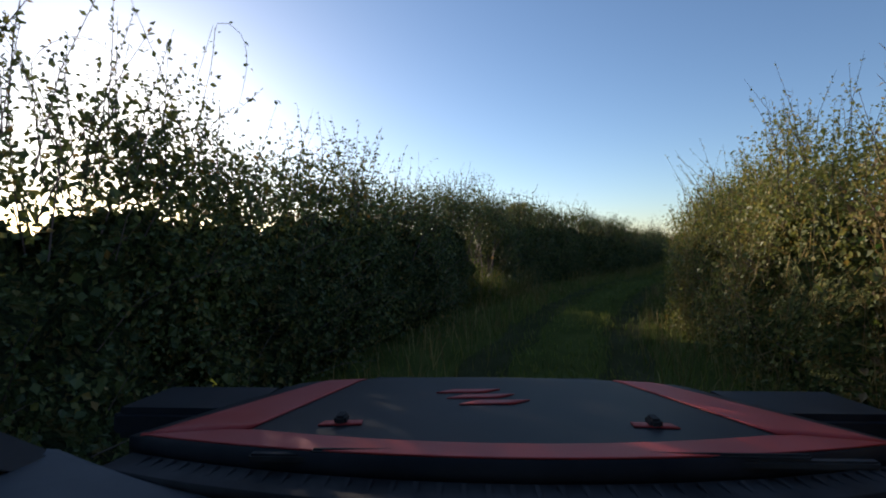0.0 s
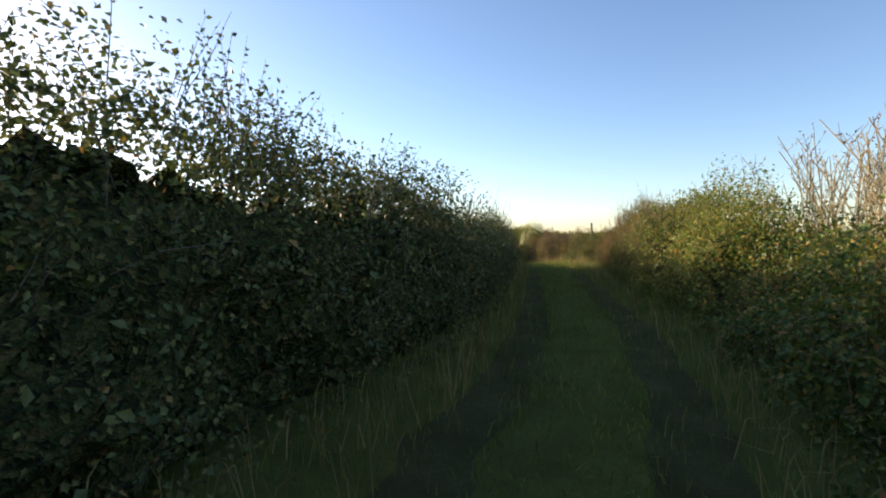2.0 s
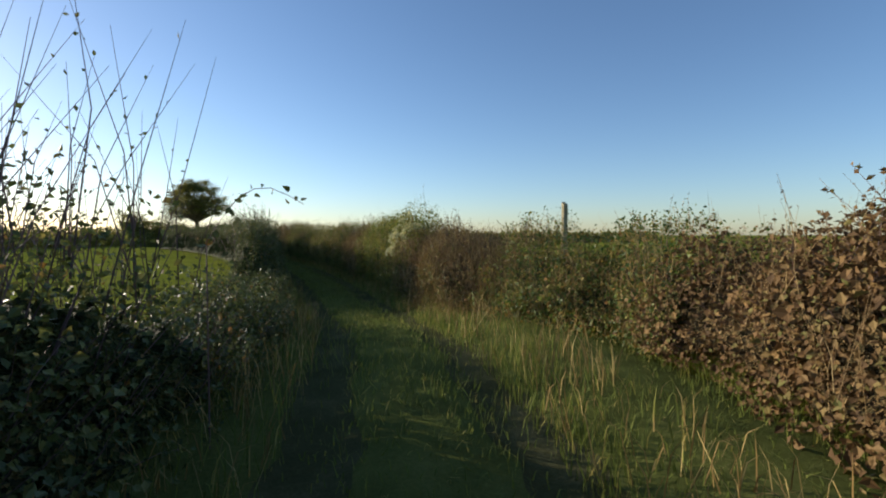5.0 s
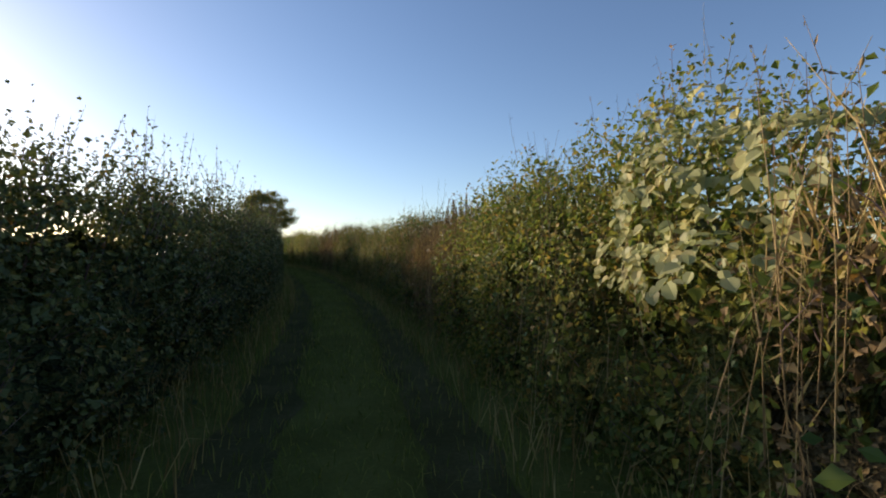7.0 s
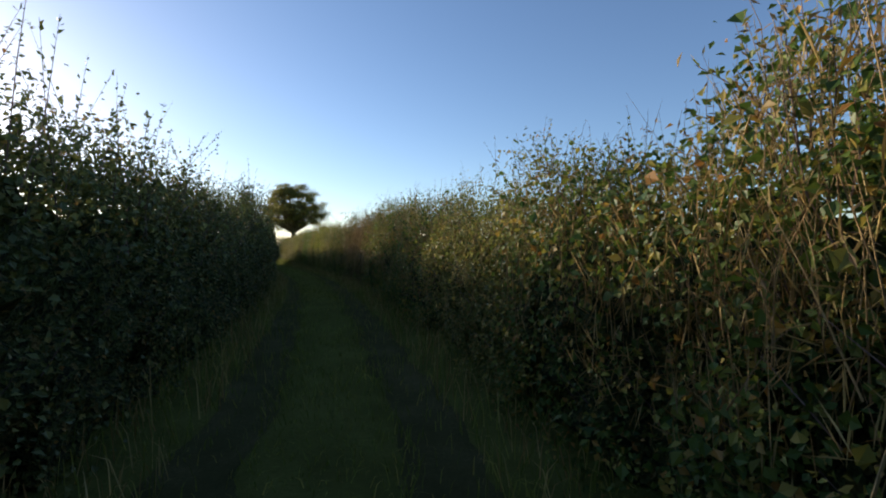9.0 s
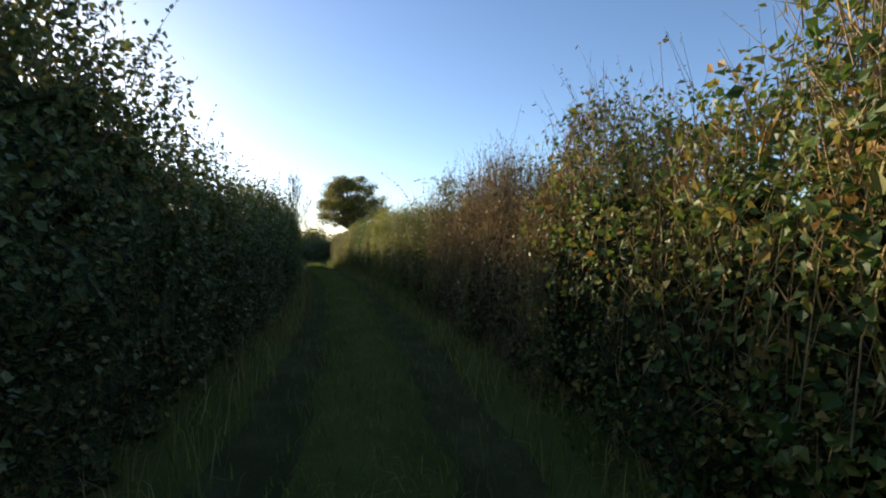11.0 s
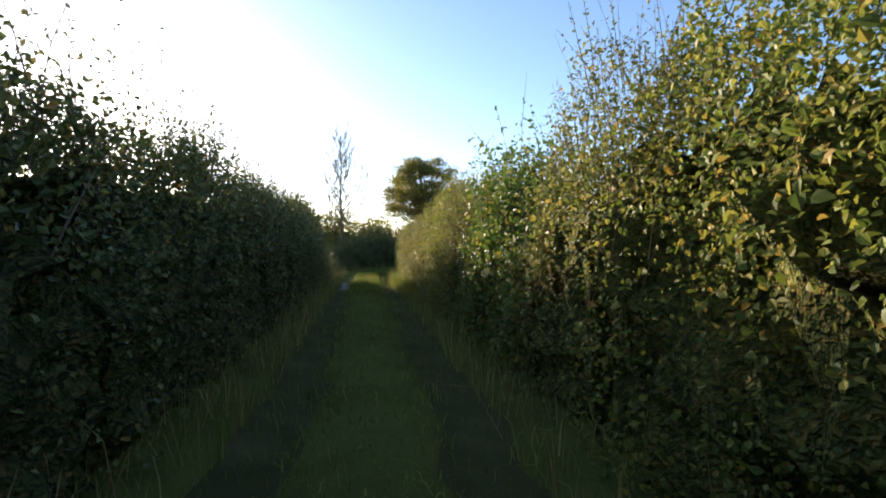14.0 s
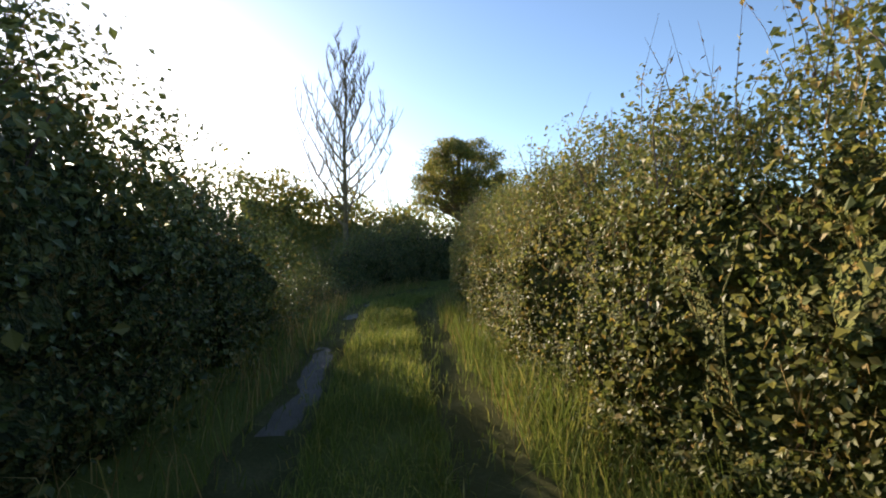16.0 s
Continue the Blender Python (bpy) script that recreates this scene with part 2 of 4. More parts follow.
def lane_xy(s, off):
    """Places beside the lane: s along it, off to the right of its middle."""
    s, off = np.asarray(s, float), np.asarray(off, float)
    x, y = np.interp(s, SLEN, MID[:, 0]), np.interp(s, SLEN, MID[:, 1])
    dx = np.interp(s + 0.6, SLEN, MID[:, 0]) - np.interp(s - 0.6, SLEN, MID[:, 0])
    dy = np.interp(s + 0.6, SLEN, MID[:, 1]) - np.interp(s - 0.6, SLEN, MID[:, 1])
    l = np.hypot(dx, dy) + 1e-9
    return x + dy / l * off, y - dx / l * off


def elev(y):
    """The lane dips past the open corner."""
    u = np.clip((np.asarray(y, float) + 31.0) / 8.0, 0, 1)
    return -0.4 * u * u * (3 - 2 * u)


def along(table, y):
    t = np.array(table, float)
    return np.interp(y, t[:, 0], t[:, 1])


# ---- ground: one sheet to the horizon, and the lane on it ----
def ground_sheet():
    xs = np.concatenate([[-2500, -900, -400, -200], np.arange(-120, 121, 3.0), [200, 400, 900, 2500]])
    ys = np.concatenate([[-2500, -900, -400, -200], np.arange(-132, 190, 3.0), [260, 450, 900, 2500]])
    X, Y = np.meshgrid(xs, ys, indexing="ij")
    P = np.stack([X.ravel(), Y.ravel(), np.zeros(X.size)], 1)
    d = np.min(np.hypot(P[:, 0:1] - MID[None, ::8, 0], P[:, 1:2] - MID[None, ::8, 1]), axis=1)
    P[:, 2] = -0.07 - 0.08 * np.clip(1 - (d - 2.5) / 3, 0, 1) + np.clip((d - 7) / 30, 0, 1) * 0.5 * wobble(P, 0.05) - np.clip((d - 60) / 400, 0, 1) * 6 + elev(P[:, 1])
    n, m = len(xs), len(ys)
    i, j = np.meshgrid(np.arange(n - 1), np.arange(m - 1), indexing="ij")
    q = (i * m + j).ravel()
    ob = new("ground", mesh_of("ground", P, np.stack([q, q + m, q + m + 1, q + 1], 1), FIELD, True))
    return tagged(ob, "rough green pasture and bare earth between the hedges", "ground", kind="structure")


ground_sheet()


def strip(name, offs, zs, mat, s0, s1, label, lift=0.0, step=0.3, rough=0.012):
    """A strip of the lane: offs across, zs their heights."""
    ss = np.arange(s0, s1, step)
    S, O = np.meshgrid(ss, np.array(offs, float), indexing="ij")
    sr, orr = S.ravel(), O.ravel()
    edge_q = np.stack([sr, np.sign(orr) * 3.0, sr * 0], 1)
    X, Y = lane_xy(sr, orr + 0.09 * wobble(edge_q, 1.3) + 0.06 * wobble(edge_q, 4.1))
    Z = np.broadcast_to(np.array(zs, float), S.shape).ravel().copy()
    P = np.stack([X, Y, Z], 1)
    P[:, 2] += elev(Y) + lift + rough * wobble(P, 4.0, 1.0) + rough * 1.5 * wobble(P, 1.1, 2.0)
    m = len(offs)
    i, j = np.meshgrid(np.arange(len(ss) - 1), np.arange(m - 1), indexing="ij")
    q = (i * m + j).ravel()
    ob = new(name, mesh_of(name, P, np.stack([q, q + 1, q + m + 1, q + m], 1), mat, True))
    return tagged(ob, label, "track", kind="structure")


SA, SB = s_at(-88), s_at(57)
strip("road", [-3.2, -2.4, -1.8, -1.35, -1.1], [-0.05, 0.10, 0.08, 0.02, -0.02], TURF, SA, SB, "grassy verge at the foot of the hedge")
strip("road", [1.1, 1.35, 1.8, 2.4, 3.2], [-0.02, 0.02, 0.08, 0.10, -0.05], TURF, SA, SB, "grassy verge at the foot of the hedge")
strip("road", [-0.52, -0.3, 0, 0.3, 0.52], [-0.01, 0.04, 0.05, 0.04, -0.01], TURF, SA, SB, "raised grassy middle of the lane between the ruts")
strip("road", [-1.12, -0.98, -0.8, -0.62, -0.5], [-0.02, -0.045, -0.05, -0.045, -0.008], MUD, SA, SB, "bare earth wheel rut pressed into the lane", rough=0.016)
strip("road", [0.5, 0.62, 0.8, 0.98, 1.12], [-0.008, -0.045, -0.05, -0.045, -0.02], MUD, SA, SB, "bare earth wheel rut pressed into the lane", rough=0.016)

WET = mottled("wet_earth", [(0.3, (0.05, 0.048, 0.036)), (0.7, (0.12, 0.11, 0.09))], 2.0, 0.68, 28, 0.8, 0.25)
strip("road", [-0.96, -0.88, -0.82, -0.76, -0.68], [-0.047] * 5, WET, s_at(35.5), s_at(46), "wet pale mud lying in the wheel rut", rough=0.0)


# ---- hedges ----
# by y: foot of the hedge from the lane's middle, its ridge, its height, its shoots above that
FOOT = {-1: [(-90, 1.9), (-66, 2.0), (-56, 2.2), (-44, 1.5), (-38, 1.4), (-30, 1.6), (-24, 1.5), (-10, 1.35), (3, 1.4), (8, 1.3), (28, 1.2), (36, 1.5), (42, 1.9), (60, 1.4)],
        1: [(-90, 1.8), (-64, 1.9), (-58, 1.6), (-50, 1.7), (-44, 1.8), (-36, 1.9), (-33.5, 2.5), (-31.4, 3.3), (-28.5, 2.5), (-25, 1.5), (-10, 1.45), (4, 1.35), (28, 1.35), (41, 1.3), (60, 1.3)]}
RIDGE = {-1: [(-90, 3.0), (-56, 3.1), (-44, 2.4), (-30, 2.6), (-10, 2.3), (28, 2.2), (42, 3.2), (60, 2.6)],
         1: [(-90, 3.0), (-58, 2.9), (-44, 3.2), (-36, 3.3), (-31.4, 4.9), (-27.5, 4.0), (-23, 2.9), (4, 2.5), (41, 2.4), (60, 2.4)]}
HIGH = {-1: [(-90, 2.6), (-66, 2.3), (-62, 2.35), (-56, 2.6), (-50, 2.45), (-46.8, 2.2), (-45, 1.85), (-43.5, 1.78), (-40, 1.8), (-38, 1.95), (-36.6, 1.85), (-35.8, 1.7), (-33.4, 1.55), (-32, 1.35), (-31.2, 0.6), (-21.6, 0.6), (-20.5, 2.15), (-14, 2.1), (-10, 2.25), (-5, 2.4), (1.5, 2.4), (3.2, 3.1), (5, 2.5), (7.5, 2.38), (12, 2.65), (20, 2.6), (27, 2.6), (31, 2.6), (34.6, 2.85), (36.2, 2.4), (38, 2.35), (39.6, 2.1), (40.4, 0.6), (45, 0.6), (47, 1.9), (50, 2.6), (60, 2.6)],
        1: [(-90, 2.6), (-64, 2.35), (-60, 2.5), (-57, 2.45), (-55, 1.6), (-53.5, 1.05), (-48, 1.05), (-46, 1.45), (-44.6, 2.2), (-42.8, 2.3), (-41, 2.0), (-38, 2.25), (-34, 1.9), (-31, 1.42), (-27, 1.5), (-23, 2.0), (-20, 2.45), (-17, 2.3), (-15.5, 2.1), (-12, 2.15), (-6, 2.1), (0, 2.2), (2.5, 2.6), (5, 2.3), (8, 2.5), (10.5, 2.2), (14, 2.3), (18, 2.6), (20.6, 2.85), (22.2, 2.85), (23, 2.4), (24.4, 2.4), (25.4, 2.6), (28.8, 2.7), (30.2, 2.4), (36, 2.4), (41, 2.3), (60, 2.4)]}
SHOOT = {-1: [(-90, 1.0), (-66, 0.95), (-60, 0.95), (-56, 0.9), (-52, 0.75), (-47, 0.5), (-42, 0.5), (-38, 0.7), (-32, 0.7), (-31.2, 0.1), (-21.6, 0.1), (-20.5, 1.0), (-14, 1.1), (-6, 1.05), (4, 0.95), (18, 1.15), (27, 1.15), (34.5, 0.9), (36.2, 0.4), (39.6, 0.4), (40.4, 0.15), (45, 0.15), (47, 0.5), (60, 0.7)],
         1: [(-90, 0.9), (-60, 1.2), (-57, 0.9), (-54, 0.35), (-48, 0.3), (-45, 0.7), (-42.8, 0.7), (-40, 0.8), (-36, 1.1), (-33, 1.0), (-31, 0.25), (-24, 0.5), (-12, 0.5), (0, 0.45), (12, 0.6), (20, 0.8), (23, 1.3), (24.5, 1.2), (25.4, 0.7), (28.8, 0.7), (30.2, 1.0), (32, 0.85), (34, 0.5), (60, 0.5)]}
PROFILE = np.array([(0, 0.0, 0.0), (0.18, -0.05, 0.22), (0.45, 0.10, 0.62), (0.65, 0.5, 0.90), (0.8, 1.0, 1.0), (1.0, 1.6, 0.70), (1.2, 1.7, 0.0)])


def section(side, s, v):
    """Places on a hedge's skin, with its outward way."""
    y = np.interp(s, SLEN, MID[:, 1])
    a, b, h = along(FOOT[side], y), along(RIDGE[side], y), along(HIGH[side], y)
    q = np.stack([s, s * 0, s * 0 + 7.0 * side], 1)
    h = h * (1 + 0.055 * wobble(q, 0.7, side) + 0.05 * wobble(q, 1.9, 3 * side))

    def at(v):
        fo, fz = np.interp(v, PROFILE[:, 0], PROFILE[:, 1]), np.interp(v, PROFILE[:, 0], PROFILE[:, 2])
        return a + np.where(fo < 0, fo, fo * (b - a)), fz * h
    o, z = at(v)
    o2, z2 = at(v + 0.04)
    do, dz = o2 - o, z2 - z
    l = np.hypot(do, dz) + 1e-9
    X, Y = lane_xy(s, side * o)
    X1, Y1 = lane_xy(s, side * (o - dz / l))
    P = np.stack([X, Y, z], 1)
    N = np.stack([X1 - X, Y1 - Y, do / l], 1)
    lump = 0.36 * wobble(P, 0.9, side) + 0.24 * wobble(P, 2.1, side * 2.0) + 0.10 * wobble(P, 5.2, side)
    lump *= np.clip(z / 0.5, 0.2, 1)
    lump = np.maximum(lump, -0.5 + 0.36 * np.clip(z / np.maximum(h, 0.1), 0, 1) ** 2)
    lump = np.where(dz > 0, np.minimum(lump, o - 1.36), lump)
    return P, N, lump


def shoot_lines(rng, base, length, lean, k=4, droop=0.0, bias=(0, 0, 0)):
    """Bent upright stems: array (n, k, 3)."""
    n = len(base)
    d = unit(np.stack([rng.normal(0, lean, n), rng.normal(0, lean, n), np.ones(n)], 1) + np.asarray(bias, float))
    bend = np.stack([rng.normal(0, 0.16, n), rng.normal(0, 0.16, n), -np.full(n, droop)], 1)
    t = np.linspace(0, 1, k)[None, :, None]
    return base[:, None] + length[:, None, None] * (d[:, None] * t + bend[:, None] * t ** 2)


def off_lane(P):
    """How far places lie from the lane's middle line."""
    y = P[:, 1]
    x = np.interp(y, MID[:, 1], MID[:, 0])
    slope = (np.interp(y + 0.5, MID[:, 1], MID[:, 0]) - np.interp(y - 0.5, MID[:, 1], MID[:, 0]))
    return np.abs(P[:, 0] - x) / np.sqrt(1 + slope ** 2)


def clear(lines):
    """Only those stems that do not hang into the lane."""
    return off_lane(lines.reshape(-1, 3)).reshape(lines.shape[:2]).min(1) > 1.38


def on_lines(rng, lines, per):
    """Places along stems: (n*per) points, the stem's way and the stem's number."""
    n, k, _ = lines.shape
    t = rng.uniform(0.12, 1.0, (n, per)) * (k - 1)
    i = np.minimum(t.astype(int), k - 2)
    f = (t - i)[..., None]
    r = np.arange(n)[:, None]
    p = lines[r, i] * (1 - f) + lines[r, i + 1] * f
    w = lines[r, i + 1] - lines[r, i]
    return p.reshape(-1, 3), unit(w.reshape(-1, 3))


STYLE = {
    # leaf material, leaves per metre, leaf length, leaf shape, shoots per metre, leaves per shoot, stalks per metre, withered leaves per stalk
    "hawthorn": dict(leaf=HAW, n=2900, size=0.042, shape="small", shoots=30, per=18, stalks=0),
    "open": dict(leaf=HAW, crest=1000, fill=4800, n=5600, size=0.038, shape="small", shoots=26, per=26, stalks=0),
    "sparse": dict(leaf=HAW, crest=300, fill=900, n=4200, size=0.040, shape="small", shoots=34, per=30, stalks=0),
    "bigleaf": dict(leaf=HAW, n=2900, size=0.047, shape="small", shoots=16, per=22, stalks=0),
    "cut": dict(leaf=HAW, fill=600, n=1600, size=0.045, shape="small", shoots=64, per=3, stalks=0, crest=120),
    "bramble": dict(core=CORE_GOLD, leaf=BRAMBLE, n=2800, size=0.048, shape="small", shoots=16, per=14, stalks=12),
    "mixed": dict(leaf=BRAMBLE, n=2400, size=0.045, shape="small", shoots=40, per=8, stalks=90, under=1000, hay=700),
    "dry": dict(core=CORE_DRY, leaf=DRYLEAF, n=900, size=0.042, shape="small", shoots=70, per=4, stalks=140, under=1000, hay=1300, crest=300),
    "yellow": dict(core=CORE_GOLD, leaf=YELLOW, n=3600, size=0.041, shape="big", shoots=18, per=16, stalks=8),
    "saplings": dict(core=CORE_GOLD, leaf=GOLDEN, n=3000, size=0.038, shape="small", shoots=50, per=22, stalks=40, hay=150),
    "broad": dict(core=CORE_GOLD, leaf=BROAD, n=1700, size=0.068, shape="big", shoots=22, per=12, stalks=14, fill=800, crest=420),
    "pale": dict(core=CORE_GOLD, leaf=YELLOW, n=2400, size=0.044, shape="small", shoots=20, per=10, stalks=60),
    "bracken": dict(core=CORE_DRY, leaf=BRACKEN, n=2600, size=0.055, shape="small", shoots=10, per=14, stalks=50),
    "golden": dict(core=CORE_GOLD, leaf=GOLDEN, n=3700, size=0.036, shape="small", shoots=30, per=16, stalks=22, hay=200),
}
LABELS = {
    "hawthorn": ("dense dark green hawthorn hedge bush with upright leafy shoots", "hedge bush"),
    "open": ("hawthorn bush with bare lower trunks and daylight showing through", "hedge bush"),
    "sparse": ("tall thin-leaved hawthorn bush with sky showing between its twigs", "hedge bush"),
    "bigleaf": ("dark broad-leaved hedge bush with glossy green leaves", "hedge bush"),
    "cut": ("laid hedge bush with tall bare upright shoots", "hedge bush"),
    "bramble": ("green bramble thicket turning yellow on the bank", "bramble"),
    "mixed": ("tangled hedge bush of green leaves and brown stalks", "hedge bush"),
    "dry": ("withered brown stalks and purplish twigs over the hedge bank", "dry thicket"),
    "yellow": ("field maple bush with green and autumn yellow leaves", "hedge bush"),
    "saplings": ("olive and yellow hedge bush with tall leafy sapling shoots", "hedge bush"),
    "broad": ("tall hedge bush with large green leaves catching the sun", "hedge bush"),
    "pale": ("hedge bush overgrown with large pale yellowish leaves", "hedge bush"),
    "bracken": ("rusty brown bracken and bramble mound behind the grass", "bracken"),
    "golden": ("sunlit olive and golden hedge bush of fine leaves", "hedge bush"),
}
count = itertools.count(1)


def hedge_bush(side, y0, y1, style, free=(0, 0)):
    st, rng = STYLE[style], np.random.default_rng(1000 + next(count))
    s0, s1 = s_at(y0), s_at(y1)
    L = s1 - s0
    ym = 0.5 * (y0 + y1)
    a, b, h, e = (float(along(t[side], ym)) for t in (FOOT, RIDGE, HIGH, SHOOT))
    cx, cy = lane_xy((s0 + s1) / 2, side * (a + b) / 2)
    at = np.array([float(cx), float(cy), 0.0])
    label, cat = LABELS[style]
    at_root = (at[0], at[1], float(elev(at[1])))
    root = thing("hedge_bush" if cat != "bramble" else "bramble_thicket", at_root, label, cat, "hedge along the lane")
    # closed inner sheet: its dark colour stands for shaded depth, and it blocks light
    low = 0.42 if style == "open" else 0.0
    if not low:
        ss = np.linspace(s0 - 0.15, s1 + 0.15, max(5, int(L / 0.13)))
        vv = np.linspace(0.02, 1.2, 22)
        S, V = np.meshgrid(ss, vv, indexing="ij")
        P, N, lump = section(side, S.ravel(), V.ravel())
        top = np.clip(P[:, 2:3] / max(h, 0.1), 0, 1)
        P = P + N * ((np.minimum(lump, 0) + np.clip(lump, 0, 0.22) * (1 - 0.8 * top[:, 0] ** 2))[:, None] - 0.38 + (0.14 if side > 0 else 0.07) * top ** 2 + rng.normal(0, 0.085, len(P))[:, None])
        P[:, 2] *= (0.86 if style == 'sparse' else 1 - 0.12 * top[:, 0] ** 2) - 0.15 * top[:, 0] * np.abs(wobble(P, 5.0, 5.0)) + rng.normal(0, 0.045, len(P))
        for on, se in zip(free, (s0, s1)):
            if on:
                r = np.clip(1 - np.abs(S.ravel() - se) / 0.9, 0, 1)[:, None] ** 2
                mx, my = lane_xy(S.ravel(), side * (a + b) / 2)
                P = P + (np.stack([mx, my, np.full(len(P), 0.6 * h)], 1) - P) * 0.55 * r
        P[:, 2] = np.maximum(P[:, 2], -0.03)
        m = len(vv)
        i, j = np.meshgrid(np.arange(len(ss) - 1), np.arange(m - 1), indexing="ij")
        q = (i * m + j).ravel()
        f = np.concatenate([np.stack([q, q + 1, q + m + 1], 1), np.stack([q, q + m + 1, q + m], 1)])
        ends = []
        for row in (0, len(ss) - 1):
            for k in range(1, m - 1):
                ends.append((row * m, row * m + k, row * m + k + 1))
        part("shade_core", mesh_of("shade_core", P - at, np.concatenate([f, ends]), st.get("core", CORE)), root, "dark leafy sheet standing in for the shaded inside of the bush")
    # skin of leaves
    near = side > 0 and (ym > 12 or -20 < ym < -14) and ym < 43
    fine = 0.94 if near and ym > 28 else 0.95 if style in ("sparse", "open") else 0.94 if side > 0 and ym > 12 else 1.04 if side > 0 and ym > -26 else 1.02
    n = int(st["n"] * L * (0.3 if ym > 43 or ym < -68 else 1.75 if near and ym > 28 else 1.15 if near else 0.45 if side < 0 else 0.66))
    s = rng.uniform(s0 - 0.3, s1 + 0.3, n)
    v = np.where(rng.uniform(0, 1, n) < 0.3, rng.uniform(0.6, 0.95, n), rng.uniform(low * 0.8, 0.93, n))
    kc = max(4, int(75 * L))
    cs, cv, cd = rng.uniform(s0 - 0.3, s1 + 0.3, kc), rng.uniform(low * 0.8, 0.93, kc), rng.uniform(-0.14, 0.24, kc)
    pick, inside = rng.integers(0, kc, n), rng.uniform(0, 1, n) < 0.68
    s = np.where(inside, cs[pick] + rng.normal(0, 0.11, n), s)
    v = np.where(inside, np.clip(cv[pick] + rng.normal(0, 0.035, n), 0, 0.97), v)
    if low:
        v = np.where(rng.uniform(0, 1, n) < 0.2, rng.uniform(0, 0.2, n), v)
    P, N, lump = section(side, s, v)
    deep = rng.exponential(0.19, n) if style not in ("sparse", "open") else rng.uniform(-0.2, 0.7, n)
    P = P + N * (lump - np.where(inside, deep * 0.5 - cd[pick], deep) + 0.07 + 0.12 * (v > 0.6))[:, None]
    P[:, 2] = np.abs(P[:, 2]) + 0.02
    ok = off_lane(P) > 1.4
    P, N, n = P[ok], N[ok], int(ok.sum())
    nor = unit(N * 0.7 + np.array([0, 0, 0.45]) + rng.normal(0, 0.55, (n, 3)))
    way = np.cross(nor, rng.normal(0, 1, (n, 3))) + np.array([0, 0, -0.35])
    size = st["size"] * fine * rng.lognormal(0, 0.28, n)
    pieces = [leaf_arrays(P, way, nor, size, size * rng.uniform(0.6, 0.9, n), st["shape"])]
    # coarser leaves deeper in
    n = int(L * st.get("fill", 1250) * (0.5 if ym > 43 or ym < -69 else 0.7 if side < 0 else 0.9))
    u = rng.uniform(0, 1, n)
    high, crest = u < 0.88, u < 0.76
    s, v = rng.uniform(s0 - 0.25, s1 + 0.25, n), np.where(high, rng.uniform(0.5, 1.0, n), rng.uniform(0.34 if low else 0.0, 0.97, n))
    v = np.where(crest, rng.uniform(0.44, 0.88, n), v)
    P, N, lump = section(side, s, v)
    top = np.clip(P[:, 2] / max(h, 0.1), 0, 1)
    inner = np.minimum(lump, 0) + np.clip(lump, 0, 0.22) * (1 - 0.8 * top ** 2) - 0.44 + 0.12 * top ** 2 + np.where(crest, np.minimum(rng.exponential(0.22, n), 0.55) - 0.06, rng.uniform(-0.05, 0.3, n))
    P = P + N * np.where(high & (not low), inner, lump - rng.uniform(0.0, 1.0 if low else 0.42, n))[:, None]
    P[:, 2] = np.abs(P[:, 2]) + 0.02
    ok = off_lane(P) > 1.42
    P, N, high, n = P[ok], N[ok], high[ok], int(ok.sum())
    nor = unit(N * 0.4 + rng.normal(0, 0.8, (n, 3)))
    size = st["size"] * fine * rng.uniform(0.85, 1.25, n) * np.where(high, 1.2 if near and ym > 28 else 1.45, 1.0)
    pieces.append(leaf_arrays(P, np.cross(nor, rng.normal(0, 1, (n, 3))), nor, size, size * 0.62, "small"))
    # the thinning crest
    n = int(L * st.get("crest", 1350 if side < 0 else 750) * (1.4 if near else 1.0) * (0.4 if ym > 43 or ym < -69 else 1.0))
    P, N, lump = section(side, rng.uniform(s0 - 0.25, s1 + 0.25, n), rng.uniform(0.56, 1.0, n))
    tuft = 0.55 + 0.45 * wobble(P * np.array([1.0, 1.0, 0.0]), 2.6, 4.0 * side)
    P = P + N * (np.clip(lump, -0.25, 0.15) - 0.30)[:, None]
    P[:, 2] += np.minimum(rng.exponential(0.08 + 0.13 * tuft * min(e, 1.0), n), 0.3 + 0.7 * e)
    P = P[off_lane(P) > 1.42]
    n = len(P)
    nor = unit(rng.normal(0, 0.8, (n, 3)) + np.array([0, 0, 0.3]))
    size = st["size"] * fine * rng.uniform(0.85, 1.3, n)
    pieces.append(leaf_arrays(P, np.cross(nor, rng.normal(0, 1, (n, 3))), nor, size, size * 0.68, "small"))
    # leaves over an open end
    for on, se in zip(free, (s0, s1)):
        if on:
            n = 5200
            P, N, lump = section(side, se + rng.normal(0, 0.22, n), rng.uniform(0.02, 0.97, n))
            P = P + N * (lump - rng.uniform(0.0, 1.5, n))[:, None]
            P[:, 2] = np.abs(P[:, 2]) + 0.02
            P = P[off_lane(P) > 1.1]
            n = len(P)
            nor = rng.normal(0, 1, (n, 3))
            size = st["size"] * rng.uniform(0.8, 1.3, n)
            pieces.append(leaf_arrays(P, np.cross(nor, rng.normal(0, 1, (n, 3))), nor, size, size * 0.65, "small"))
    # shoots over the top
    k = max(2, int(st["shoots"] * L))
    sb, vb = rng.uniform(s0 - 0.2, s1 + 0.2, k), np.where(rng.uniform(0, 1, k) < 0.7, rng.uniform(0.5, 1.0, k), rng.uniform(0.15, 0.6, k))
    B, NB, lb = section(side, sb, vb)
    B = B + NB * (lb - 0.2)[:, None]
    ln = e * rng.uniform(0.15, 1.0, k) ** 1.3 + 0.25
    if style == "cut":
        ln = rng.uniform(0.25, 1.0, k) ** 1.6 * 2.2 + 0.2
